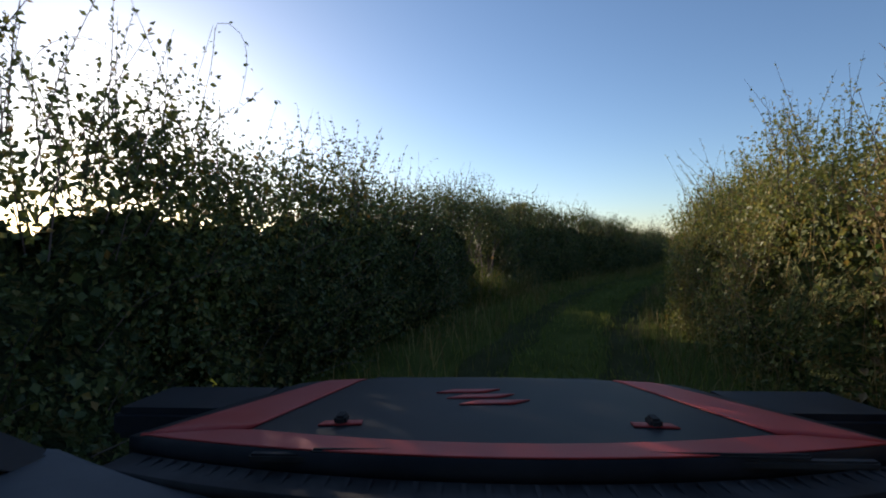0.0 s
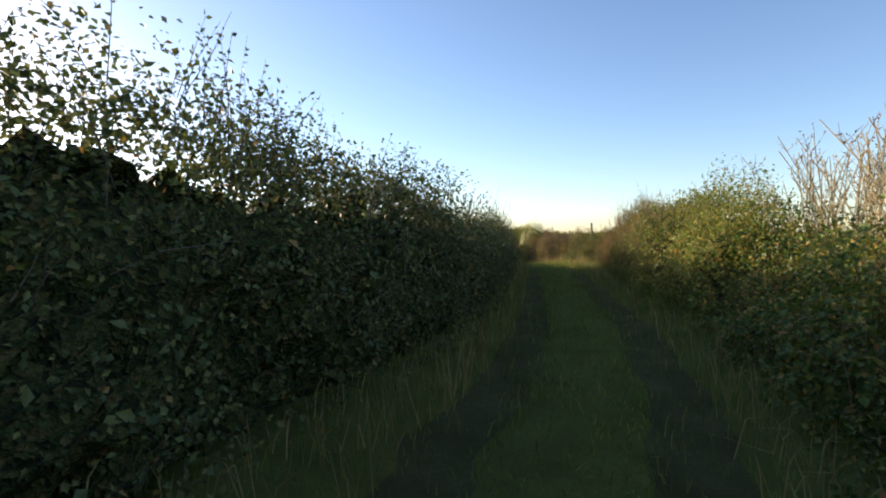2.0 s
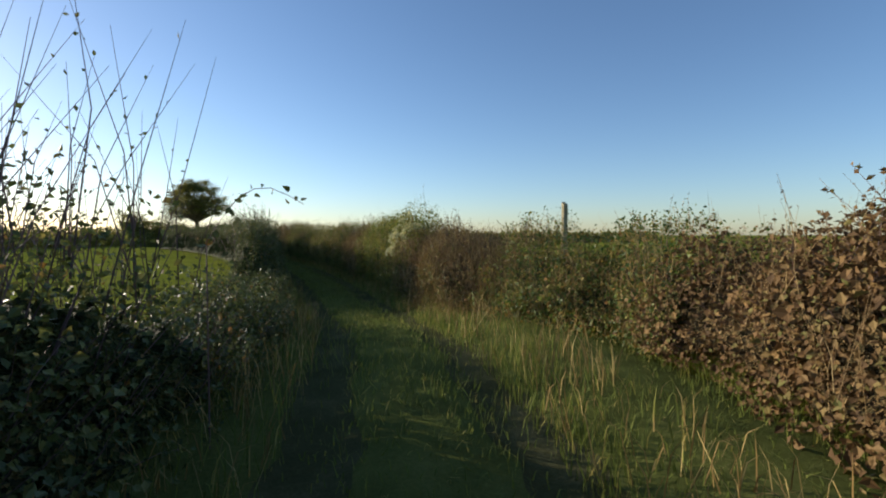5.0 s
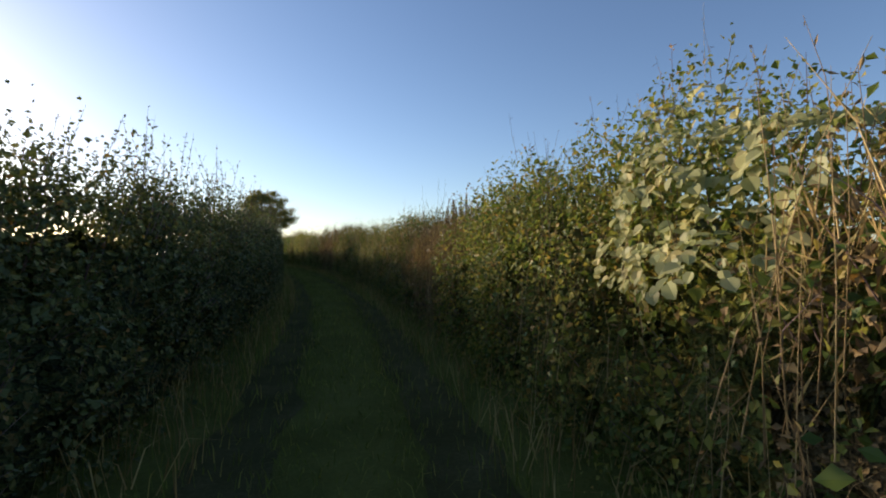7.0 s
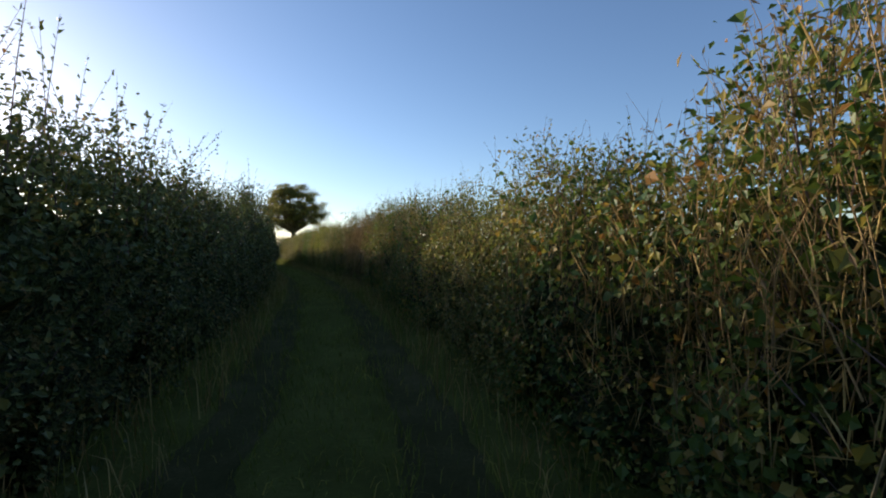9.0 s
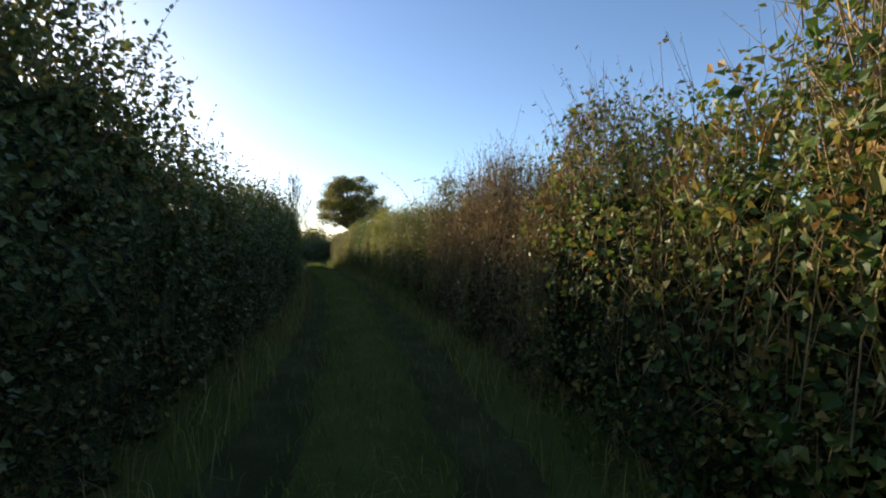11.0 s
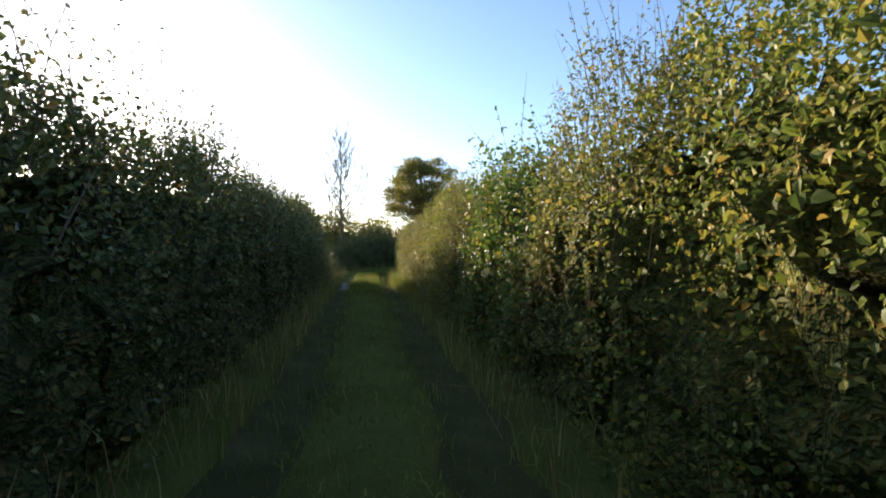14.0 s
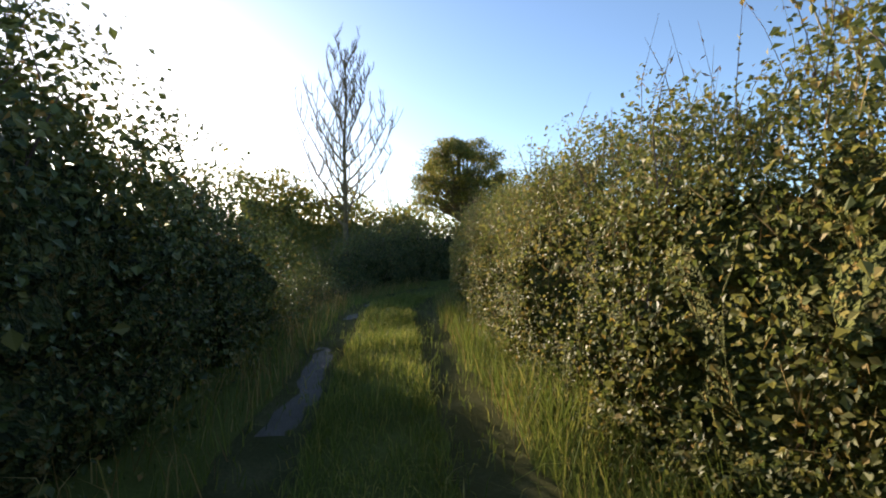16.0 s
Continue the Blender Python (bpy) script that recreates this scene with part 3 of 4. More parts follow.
    ln = np.where(vb < 0.5, np.minimum(ln, 0.45), ln)
    lines = shoot_lines(rng, B, ln, 0.20, 3, 0.05, NB * np.where(vb < 0.5, 1.0, 0.25)[:, None])
    ok = clear(lines)
    lines, ln, k = lines[ok], ln[ok], int(ok.sum())
    stems = [tube_arrays(lines, 0.0035 + 0.002 * ln, np.full(k, 0.0012))]
    kq = int(15 * L)
    B, NB, lb = section(side, rng.uniform(s0, s1, kq), rng.uniform(0.08, 0.85, kq))
    spray = shoot_lines(rng, B + NB * (lb - 0.12)[:, None], rng.uniform(0.3, 0.75, kq), 0.45, 3, 0.25, NB * 1.3)
    spray = spray[clear(spray)]
    stems.append(tube_arrays(spray, np.full(len(spray), 0.004), np.full(len(spray), 0.0014)))
    lp, lw = on_lines(rng, spray, 13)
    m = len(lp)
    ls = st["size"] * fine * rng.uniform(0.75, 1.25, m)
    pieces.append(leaf_arrays(lp, lw * 0.6 + rng.normal(0, 0.6, (m, 3)), rng.normal(0, 0.7, (m, 3)) + np.array([0, 0, 0.6]), ls, ls * 0.62, st["shape"]))
    lp, lw = on_lines(rng, lines, st["per"])
    m = len(lp)
    ls = st["size"] * fine * rng.uniform(0.7, 1.15, m)
    pieces.append(leaf_arrays(lp, lw * 0.7 + rng.normal(0, 0.7, (m, 3)), rng.normal(0, 1, (m, 3)) + np.array([0, 0, 0.5]), ls, ls * 0.6, st["shape"]))
    part("foliage", mesh_of("foliage", np.concatenate([p[0] for p in pieces]) - at,
                           joined(pieces)[1], st["leaf"]), root)
    if st.get("under"):
        n = int(st["under"] * L)
        s, v = rng.uniform(s0 - 0.3, s1 + 0.3, n), rng.uniform(0.0, 0.62, n) * rng.uniform(0.4, 1, n)
        P, N, lump = section(side, s, v)
        P = P + N * (lump - rng.exponential(0.15, n) + 0.05)[:, None]
        P[:, 2] = np.abs(P[:, 2]) + 0.02
        ok = off_lane(P) > 1.45
        P, N, n = P[ok], N[ok], int(ok.sum())
        nor = unit(N * 0.7 + np.array([0, 0, 0.5]) + rng.normal(0, 0.5, (n, 3)))
        size = 0.042 * rng.lognormal(0, 0.28, n)
        pl = leaf_arrays(P, np.cross(nor, rng.normal(0, 1, (n, 3))) + np.array([0, 0, -0.35]), nor, size, size * 0.68, "small")
        part("undergrowth", mesh_of("undergrowth", pl[0] - at, pl[1], BRAMBLE), root, "green bramble leaves at the foot")
    if st.get("hay"):
        n = int(st["hay"] * L)
        s, v = rng.uniform(s0 - 0.2, s1 + 0.2, n), rng.uniform(0.2 if ym > -14 else 0.0, 0.8, n)
        P, N, lump = section(side, s, v)
        P = P + N * (lump - rng.exponential(0.10, n) + 0.08)[:, None]
        P[:, 2] = np.abs(P[:, 2])
        P = P[off_lane(P) > 1.5]
        n = len(P)
        way = np.stack([rng.normal(0, 0.35, n), rng.normal(0, 0.35, n), rng.normal(0.75, 0.5, n)], 1)
        size = rng.uniform(0.09, 0.26, n)
        pl = leaf_arrays(P, way, rng.normal(0, 1, (n, 3)), size, rng.uniform(0.004, 0.009, n), "small")
        part("hay", mesh_of("hay", pl[0] - at, pl[1], STRAW), root, "dry upright grass blades")
    # woody stems from the ground
    k = max(2, int((9.0 if low else 3.5) * L))
    X, Y = lane_xy(rng.uniform(s0, s1, k), side * rng.uniform(a + (0.4 if low else 0.75) * (b - a), b + 0.3, k))
    W = np.stack([X, Y, np.full(k, -0.06)], 1)
    wl = shoot_lines(rng, W, h * rng.uniform(0.65, 0.95, k), 0.14 if low else 0.07, 6, 0.0)
    wl = wl[clear(wl)]
    k = len(wl)
    stems.append(tube_arrays(wl, rng.uniform(0.012, 0.035, k) * (1.9 if low else 1), np.full(k, 0.005), 5))
    tp, tw = on_lines(rng, wl, 2)
    br = shoot_lines(rng, tp, rng.uniform(0.25, 0.6, len(tp)), 0.7, 4, 0.0)
    br = br[clear(br)]
    stems.append(tube_arrays(br, 0.004 * np.ones(len(br)), np.full(len(br), 0.0015)))
    sv, sf = joined(stems)
    part("stem_mass", mesh_of("stem_mass", sv - at, sf, TWIG), root, "brown twigs and stems")
    # withered stalks in front of and above the bush
    if st["stalks"]:
        k = int(st["stalks"] * L)
        sb, vb = rng.uniform(s0 - 0.2, s1 + 0.2, k), rng.uniform(0.22 if ym > -14 else 0.0, 0.8, k)
        B, NB, lb = section(side, sb, vb)
        B = B + NB * (lb + rng.uniform(-0.15, 0.10, k))[:, None]
        ln = rng.uniform(0.4, 1.1, k) * (0.5 + 0.35 * h) * np.where(vb > 0.5, 0.55, 0.9)
        wl = shoot_lines(rng, B, ln, 0.16, 3, 0.10)
        wl = wl[clear(wl)]
        k = len(wl)
        pc = [tube_arrays(wl, rng.uniform(0.002, 0.0045, k), np.full(k, 0.001))]
        lp, lw = on_lines(rng, wl, 4)
        m = len(lp)
        ls = rng.uniform(0.025, 0.065, m)
        pl = leaf_arrays(lp, lw * 0.2 + rng.normal(0, 0.6, (m, 3)) + np.array([0, 0, -0.5]), rng.normal(0, 1, (m, 3)), ls, ls * 0.26)
        v1, f1 = joined(pc)
        part("stalk_mass", mesh_of("stalk_mass", v1 - at, f1, STALK), root, "dry straw-brown stalks")
        part("withered_foliage", mesh_of("withered_foliage", pl[0] - at, pl[1], DRYLEAF), root, "curled brown leaves")
    if style == "pale" and -22.4 < ym < -20:
        k = int(300 * L)
        s, v = rng.uniform(s0 + 0.1, s1 - 0.1, k), rng.uniform(0.42, 0.72, k)
        P, N, lump = section(side, s, v)
        P = P + N * (lump + 0.16)[:, None]
        nor = unit(N + np.array([0, 0, 0.3]) + rng.normal(0, 0.3, (k, 3)))
        ls = rng.uniform(0.05, 0.092, k)
        pl = leaf_arrays(P, np.cross(nor, rng.normal(0, 1, (k, 3))) + np.array([0, 0, -0.8]), nor, ls, ls * 0.95, "round")
        part("pale_foliage", mesh_of("pale_foliage", pl[0] - at, pl[1], PALE), root, "large pale yellowish-green leaves")
    return root


LEFT_ROW = [(-73, "sparse"), (-66.5, "hawthorn"), (-59.25, "open"), (-57.2, "hawthorn"), (-36, "cut"), (-31.3, "hawthorn"), (0, "bigleaf"), (13, "hawthorn"), (31, "bigleaf"), (46, "hawthorn"), (56, None)]
RIGHT_ROW = [(-73, "dry"), (-66, "golden"), (-58, "bramble"), (-45.5, "yellow"), (-42.5, "mixed"), (-38, "dry"), (-34.2, "bracken"), (-30.6, "mixed"), (-27, "dry"), (-22.3, "pale"), (-18.6, "yellow"),
             (-16.4, "dry"), (-12.8, "mixed"), (-8, "golden"), (-4, "mixed"), (4, "dry"), (9.5, "mixed"), (15.4, "golden"), (17.2, "yellow"), (21.6, "saplings"), (23.4, "broad"), (25.7, "saplings"), (28.0, "yellow"), (29.8, "golden"), (44, "mixed"), (55, None)]
for side, row in ((-1, LEFT_ROW), (1, RIGHT_ROW)):
    for (ya, style), (yb, _) in zip(row, row[1:]):
        k = max(1, round((yb - ya) / 2.3))
        for i in range(k):
            free = (int(i == 0 and (side, ya) in ((-1, -57.2), (-1, -66.5))), int(i == k - 1 and (side, yb) == (-1, -59.25)))
            hedge_bush(side, ya + (yb - ya) * i / k, ya + (yb - ya) * (i + 1) / k, style, free)


def stem_hedge(y0, y1, off, low, high, per_m, seed):
    """A sunlit hedge of bare, pale cut stems with twiggy tops."""
    rng = np.random.default_rng(seed)
    s0, s1 = s_at(y0), s_at(y1)
    n = int((s1 - s0) * per_m)
    X, Y = lane_xy(rng.uniform(s0, s1, n), off + rng.normal(0, 0.18, n))
    at = np.array([X.mean(), Y.mean(), 0])
    root = thing("stem_hedge", (at[0], at[1], 0), "pale bare hedge of upright cut stems in the sun", "hedge")
    lines = shoot_lines(rng, np.stack([X, Y, np.zeros(n)], 1), rng.uniform(low, high, n), 0.09, 6, 0.0)
    v, f = tube_arrays(lines, rng.uniform(0.008, 0.018, n), np.full(n, 0.006), 5)
    part("stem_mass", mesh_of("stem_mass", v - at, f, PALEBARK, True), root)
    tp, _ = on_lines(rng, lines, 9)
    tp = tp[tp[:, 2] > low * 0.55]
    tw = shoot_lines(rng, tp, rng.uniform(0.15, 0.4, len(tp)), 0.5, 3, 0.0)
    v, f = tube_arrays(tw, np.full(len(tw), 0.005), np.full(len(tw), 0.0015))
    part("twig_mass", mesh_of("twig_mass", v - at, f, STALK), root)
    lp, lw = on_lines(rng, tw, 3)
    ls = rng.uniform(0.02, 0.05, len(lp))
    v, f = leaf_arrays(lp, rng.normal(0, 1, lp.shape), rng.normal(0, 1, lp.shape), ls, ls * 0.6)
    part("foliage", mesh_of("foliage", v - at, f, DRYLEAF), root)


for ya in (-54.5, -52.2, -49.9, -47.6):
    stem_hedge(ya, ya + 2.3, 3.75, 2.25, 2.9, 44, 300 + int(-ya))


def cane(points, leaf, per, label, bare=0.0, thick=0.006, name="bramble_cane"):
    """A long arching shoot through a few places, with leaves along it."""
    rng = np.random.default_rng(int(abs(points[0][0]) * 100 + abs(points[0][1]) * 10))
    p = smooth_line(np.array(points, float), 0.12)
    base = p[0].copy()
    down = np.linspace(0, 1, 5, endpoint=False)[:, None] * (base - np.array([base[0], base[1], float(elev(base[1])) - 0.05])) + np.array([base[0], base[1], float(elev(base[1])) - 0.05])
    p = np.concatenate([down, p])
    root = thing(name, p[0], label, "bramble")
    v, f = tube_arrays((p - p[0])[None], [thick], [thick * 0.35], 5)
    part("stem", mesh_of("stem", v, f, TWIG if not bare else PALEBARK, True), root)
    if per:
        k = len(p) - 5
        q = p[5 + rng.integers(0, k, per)] + rng.normal(0, 0.02, (per, 3))
        ls = rng.uniform(0.035, 0.07, per)
        v, f = leaf_arrays(q - p[0], rng.normal(0, 1, (per, 3)), rng.normal(0, 1, (per, 3)) + np.array([0, 0, 0.6]), ls, ls * 0.65, "big")
        part("foliage", mesh_of("foliage", v, f, leaf), root)


for x, y, top in ((-2.1, 17.9, 3.1), (-1.95, 18.35, 3.3), (-2.3, 18.9, 3.0), (-2.55, 19.5, 3.15)):
    cane([(x, y, 0.5), (x + 0.05, y, 1.6), (x - 0.02, y + 0.05, top - 0.4), (x - 0.1, y + 0.1, top)], YELLOW, 9, "pale straight cane rising from the hedge", 1.0, 0.011, "hedge_cane")
ROSE = "tall thin dog rose shoot arching over the hedge"
cane([(-13.85, -64.53, 2.16), (-13.59, -64.46, 3.2), (-13.35, -64.4, 4.02)], HAW, 14, ROSE)
cane([(-13.65, -64.49, 2.35), (-13.38, -64.41, 3.53), (-13.3, -64.39, 4.04), (-13.04, -64.34, 3.92), (-12.97, -64.33, 3.53), (-13.13, -64.37, 2.81)], HAW, 22, ROSE)
cane([(-14.8, -65.23, 2.87), (-14.88, -65.24, 3.41), (-14.56, -65.17, 3.66), (-14.22, -65.1, 3.63), (-13.9, -65.04, 3.29), (-13.83, -65.03, 2.84)], HAW, 22, ROSE)
ARCH = "long arching bramble cane with a few green leaves"
cane([(-0.81, 13.55, 2.04), (-0.95, 13.54, 2.44), (-1.25, 13.51, 2.84), (-1.71, 13.46, 3.18)], BRAMBLE, 42, ARCH)
cane([(-0.57, 13.58, 2.1), (-0.54, 13.59, 2.64), (-0.53, 13.59, 3.04)], DRYLEAF, 12, "upright withered stalk over the hedge")
cane([(0.42, 12.99, 2.37), (0.15, 12.96, 2.8), (-0.3, 12.91, 2.94), (-0.75, 12.86, 2.89)], BRAMBLE, 44, ARCH)
for p0, p1, p2 in (((-5.82, 35.87, 2.11), (-5.99, 35.84, 2.58), (-6.14, 35.81, 2.96)), ((-5.7, 35.9, 2.11), (-5.8, 35.88, 2.58), (-5.92, 35.85, 3.01)),
                   ((-5.55, 35.93, 2.11), (-5.63, 35.91, 2.58), (-5.72, 35.89, 3.01))):
    cane([p0, p1, p2, tuple(2 * b_ - a_ for a_, b_ in zip(p1, p2))], YELLOW, 10, "pale straight cane rising from the hedge", 1.0, 0.014, "hedge_cane")
cane([(-0.47, -32.23, 1.46), (-0.26, -32.29, 1.76), (-0.06, -32.37, 1.82), (0.15, -32.45, 1.71)], HAW, 26, ARCH)
cane([(-1.52, -9.35, 2.0), (-1.49, -9.35, 3.0), (-1.57, -9.34, 3.51), (-1.75, -9.32, 3.65)], HAW, 30, ROSE)
cane([(-1.96, -9.29, 2.0), (-2.13, -9.26, 3.18), (-1.99, -9.28, 3.57)], HAW, 26, ROSE)
cane([(5.08, -19.35, 2.3), (5.05, -19.35, 2.99), (5.04, -19.35, 3.26)], DRYLEAF, 16, "upright withered stalk over the hedge")
cane([(2.13, 4.51, 2.17), (2.1, 4.51, 2.65), (2.08, 4.51, 3.0)], DRYLEAF, 12, "upright withered stalk over the hedge")

for pts in ([(3.9, -13.35, 2.23), (3.91, -13.7, 2.3), (3.95, -14.01, 2.3), (3.97, -14.37, 2.16), (3.98, -14.62, 1.98), (4.0, -14.83, 1.78)],
            [(3.98, -14.67, 2.29), (4.0, -14.78, 2.37), (4.0, -14.93, 2.35), (4.05, -15.14, 2.24), (4.02, -15.34, 2.08), (4.01, -15.44, 1.93)],
            [(4.0, -15.03, 1.79), (4.01, -15.08, 2.0), (4.03, -15.14, 2.18), (4.04, -15.29, 2.26)],
            [(4.03, -15.19, 1.83), (4.03, -15.29, 2.01), (4.01, -15.44, 2.11), (4.04, -15.54, 2.09), (4.02, -15.69, 1.98)]):
    cane(pts, DRYLEAF, 8, "bare arching bramble cane over the dry growth", 0.0, 0.005)


def dock(x, y, z):
    """A withered dock: a stem from the ground, rusty seeds along its upper part."""
    rng = np.random.default_rng(int(-y * 100))
    g = float(elev(y))
    root = thing("dock_plant", (x, y, g), "withered dock with a rusty brown seed spike", "weed", "docks in the hedge")
    h = z - g
    line = np.array([[(0, 0, -0.03), (0.02, 0.01, h * 0.4), (0.0, 0.03, h * 0.75), (0.03, 0.02, h)]])
    v, f = tube_arrays(line, [0.006], [0.002], 5)
    part("stem", mesh_of("stem", v, f, STALK, True), root)
    n = 420
    t = rng.uniform(0, 1, n) ** 0.8
    r = 0.045 * (1 - 0.7 * t) * np.sqrt(rng.uniform(0, 1, n)) * (1 + 0.5 * np.sin(t * 40))
    a = rng.uniform(0, 2 * math.pi, n)
    P = np.stack([0.02 + r * np.cos(a), 0.02 + r * np.sin(a), h - 0.5 + 0.52 * t], 1)
    ls = rng.uniform(0.010, 0.020, n)
    v, f = leaf_arrays(P, rng.normal(0, 1, (n, 3)), rng.normal(0, 1, (n, 3)), ls, ls * 0.8)
    part("seed_spike", mesh_of("seed_spike", v, f, BRACKEN), root, "rusty seeds")


for x, y, z in ((3.93, -15.48, 2.15), (3.95, -15.78, 2.16), (3.91, -15.12, 2.0), (3.9, -14.96, 2.15), (3.88, -14.46, 2.06), (3.96, -15.88, 1.94), (3.92, -15.58, 1.87), (3.91, -14.86, 2.13)):
    dock(x - 0.25, y, z - 0.08)


# ---- grass ----
def grass(name, label, s0, s1, o0, o1, per_m2, h0, h1, mat, seed, z=0.0, lean=0.35):
    rng = np.random.default_rng(seed)
    n = int((s1 - s0) * (o1 - o0) * per_m2)
    s, o = rng.uniform(s0, s1, n), rng.uniform(o0, o1, n)
    X, Y = lane_xy(s, o)
    P = np.stack([X, Y, z + elev(Y)], 1)
    keep = wobble(P, 1.6, seed) + rng.normal(0, 0.5, n) > -0.5
    P, n = P[keep], int(keep.sum())
    h = rng.uniform(h0, h1, n) * (1 + 0.4 * wobble(P, 0.9, seed + 1))
    d = rng.normal(0, lean, (n, 2))
    side = unit(np.stack([rng.normal(0, 1, n), rng.normal(0, 1, n), np.zeros(n)], 1)) * rng.uniform(0.0025, 0.006, n)[:, None]
    m = P + np.stack([d[:, 0] * h * 0.35, d[:, 1] * h * 0.35, h * 0.62], 1)
    t = P + np.stack([d[:, 0] * h, d[:, 1] * h, h * (1 - 0.4 * np.minimum(np.hypot(d[:, 0], d[:, 1]), 1))], 1)
    V = np.stack([P - side, P + side, m + side * 0.7, m - side * 0.7, t], 1).reshape(-1, 3)
    q = np.arange(n)[:, None, None] * 5
    F = (np.array([[0, 1, 2], [0, 2, 3], [3, 2, 4]])[None] + q).reshape(-1, 3)
    ob = new(name, mesh_of(name, V, F, mat))
    return tagged(ob, label, "grass", kind="stuff")


grass("lane_grass", "short grass on the raised middle of the lane", s_at(-68), s_at(50), -1.15, 1.15, 90, 0.05, 0.18, GRASS, 11, 0.0)
grass("lane_grass", "trodden tufts of grass between the wheel ruts", s_at(-66), s_at(46), -0.62, 0.62, 190, 0.05, 0.17, GRASS, 12, 0.02, 0.6)
for sd in (-1, 1):
    o0, o1 = sorted((sd * 1.0, sd * 2.1))
    grass("verge_grass", "long rank grass on the verge under the hedge", s_at(-70), s_at(50), o0, o1, 110, 0.10, 0.42, GRASS, 21 + sd, 0.0)
    grass("dead_grass", "dead straw-coloured grass on the verge", s_at(-70), s_at(50), o0, o1, 60, 0.2, 0.6, STRAW, 31 + sd, 0.0)
grass("verge_grass", "tufted green grass on the open corner of the lane", s_at(-36), s_at(-26.5), 0.9, 4.6, 420, 0.08, 0.28, GRASS, 41, -0.05)
grass("verge_grass", "tall tangled grass on the open corner of the lane", s_at(-46), s_at(-35), 1.7, 2.7, 420, 0.3, 0.75, GRASS, 42, 0.0, 0.6)
grass("dead_grass", "tall bleached grass on the corner verge", s_at(-42), s_at(-36.5), 1.9, 2.8, 150, 0.4, 0.9, STRAW, 43, 0.0, 0.5)

grass("lane_grass", "thick tufty grass on the middle of the lane", s_at(33), s_at(46), -0.5, 0.5, 900, 0.10, 0.26, GRASS, 61, 0.02, 0.5)
grass("verge_grass", "long yellow-green grass hanging from the foot of the hedge", s_at(31.5), s_at(42), 1.08, 1.75, 420, 0.25, 0.75, GRASS, 62, 0.0, 0.5)
grass("field_grass", "long sunlit grass and weeds behind the gap in the hedge", s_at(-62), s_at(-54), -8.5, -2.6, 210, 0.4, 1.0, GRASS, 51, -0.05, 0.5)
grass("weed_patch", "rank green and golden weeds filling the gap in the hedge", s_at(-59.6), s_at(-56.6), -3.6, -2.0, 620, 0.5, 1.05, GRASS, 53, -0.05, 0.35)
grass("weed_patch", "tall golden weeds filling the gap in the hedge", s_at(-59.6), s_at(-56.0), -3.8, -2.0, 320, 0.5, 1.1, STRAW, 54, -0.05, 0.35)
grass("field_grass", "dry golden weeds behind the gap in the hedge", s_at(-62), s_at(-54), -6.5, -2.4, 90, 0.5, 1.15, STRAW, 52, -0.05, 0.5)


# ---- trees ----
def limbs(rng, start, way, length, radius, depth, out, spread=0.55, shrink=0.72, kids=3, up=0.15):
    k = 5
    pts = [np.array(start, float)]
    d = np.array(way, float)
    for _ in range(k - 1):
        d = d + rng.normal(0, 0.11, 3) + np.array([0, 0, up * 0.3])
        d /= np.linalg.norm(d)
        pts.append(pts[-1] + d * length / (k - 1))
    out.append((np.array(pts), radius, radius * 0.62, depth))
    if depth == 0:
        return
    for c in range(kids):
        f = 1.0 if c == 0 else rng.uniform(0.35, 1.0)
        p = pts[0] + 0
        q = f * (k - 1)
        i = min(int(q), k - 2)
        p = pts[i] * (1 - (q - i)) + pts[i + 1] * (q - i)
        nd = d + rng.normal(0, spread * (0.5 if c == 0 else 1), 3) + np.array([0, 0, up])
        nd /= np.linalg.norm(nd)
        limbs(rng, p, nd, length * shrink * rng.uniform(0.75, 1.1), radius * (0.62 if c == 0 else 0.45), depth - 1, out, spread, shrink, kids, up)


def tree(name, at, label, segs, bark, leaf=None, n_leaf=0, leaf_size=0.1, clump=0.5, seed=1):
    root = thing(name, (at[0], at[1], float(elev(at[1]))), label, "tree")
    thick = [s for s in segs if s[3] >= max(s2[3] for s2 in segs) - 1]
    thin = [s for s in segs if s[3] < max(s2[3] for s2 in segs) - 1]
    for nm, ss, sd in (("trunk", thick, 8), ("branch_mass", thin, 3)):
        if ss:
            v, f = tube_arrays(np.stack([s[0] for s in ss]), np.array([s[1] for s in ss]), np.array([s[2] for s in ss]), sd)
            part(nm, mesh_of(nm, v, f, bark, True), root)
    if leaf:
        rng = np.random.default_rng(seed)
        tips = np.concatenate([s[0][1:] for s in segs if s[3] <= 1])
        P = tips[rng.integers(0, len(tips), n_leaf)] + rng.normal(0, clump, (n_leaf, 3))
        nor = rng.normal(0, 1, (n_leaf, 3)) + np.array([0, 0, 0.8])
        ls = leaf_size * rng.uniform(0.6, 1.3, n_leaf)
        v, f = leaf_arrays(P, np.cross(nor, rng.normal(0, 1, (n_leaf, 3))), nor, ls, ls * 0.65)
        part("crown", mesh_of("crown", v, f, leaf), root)
    return root


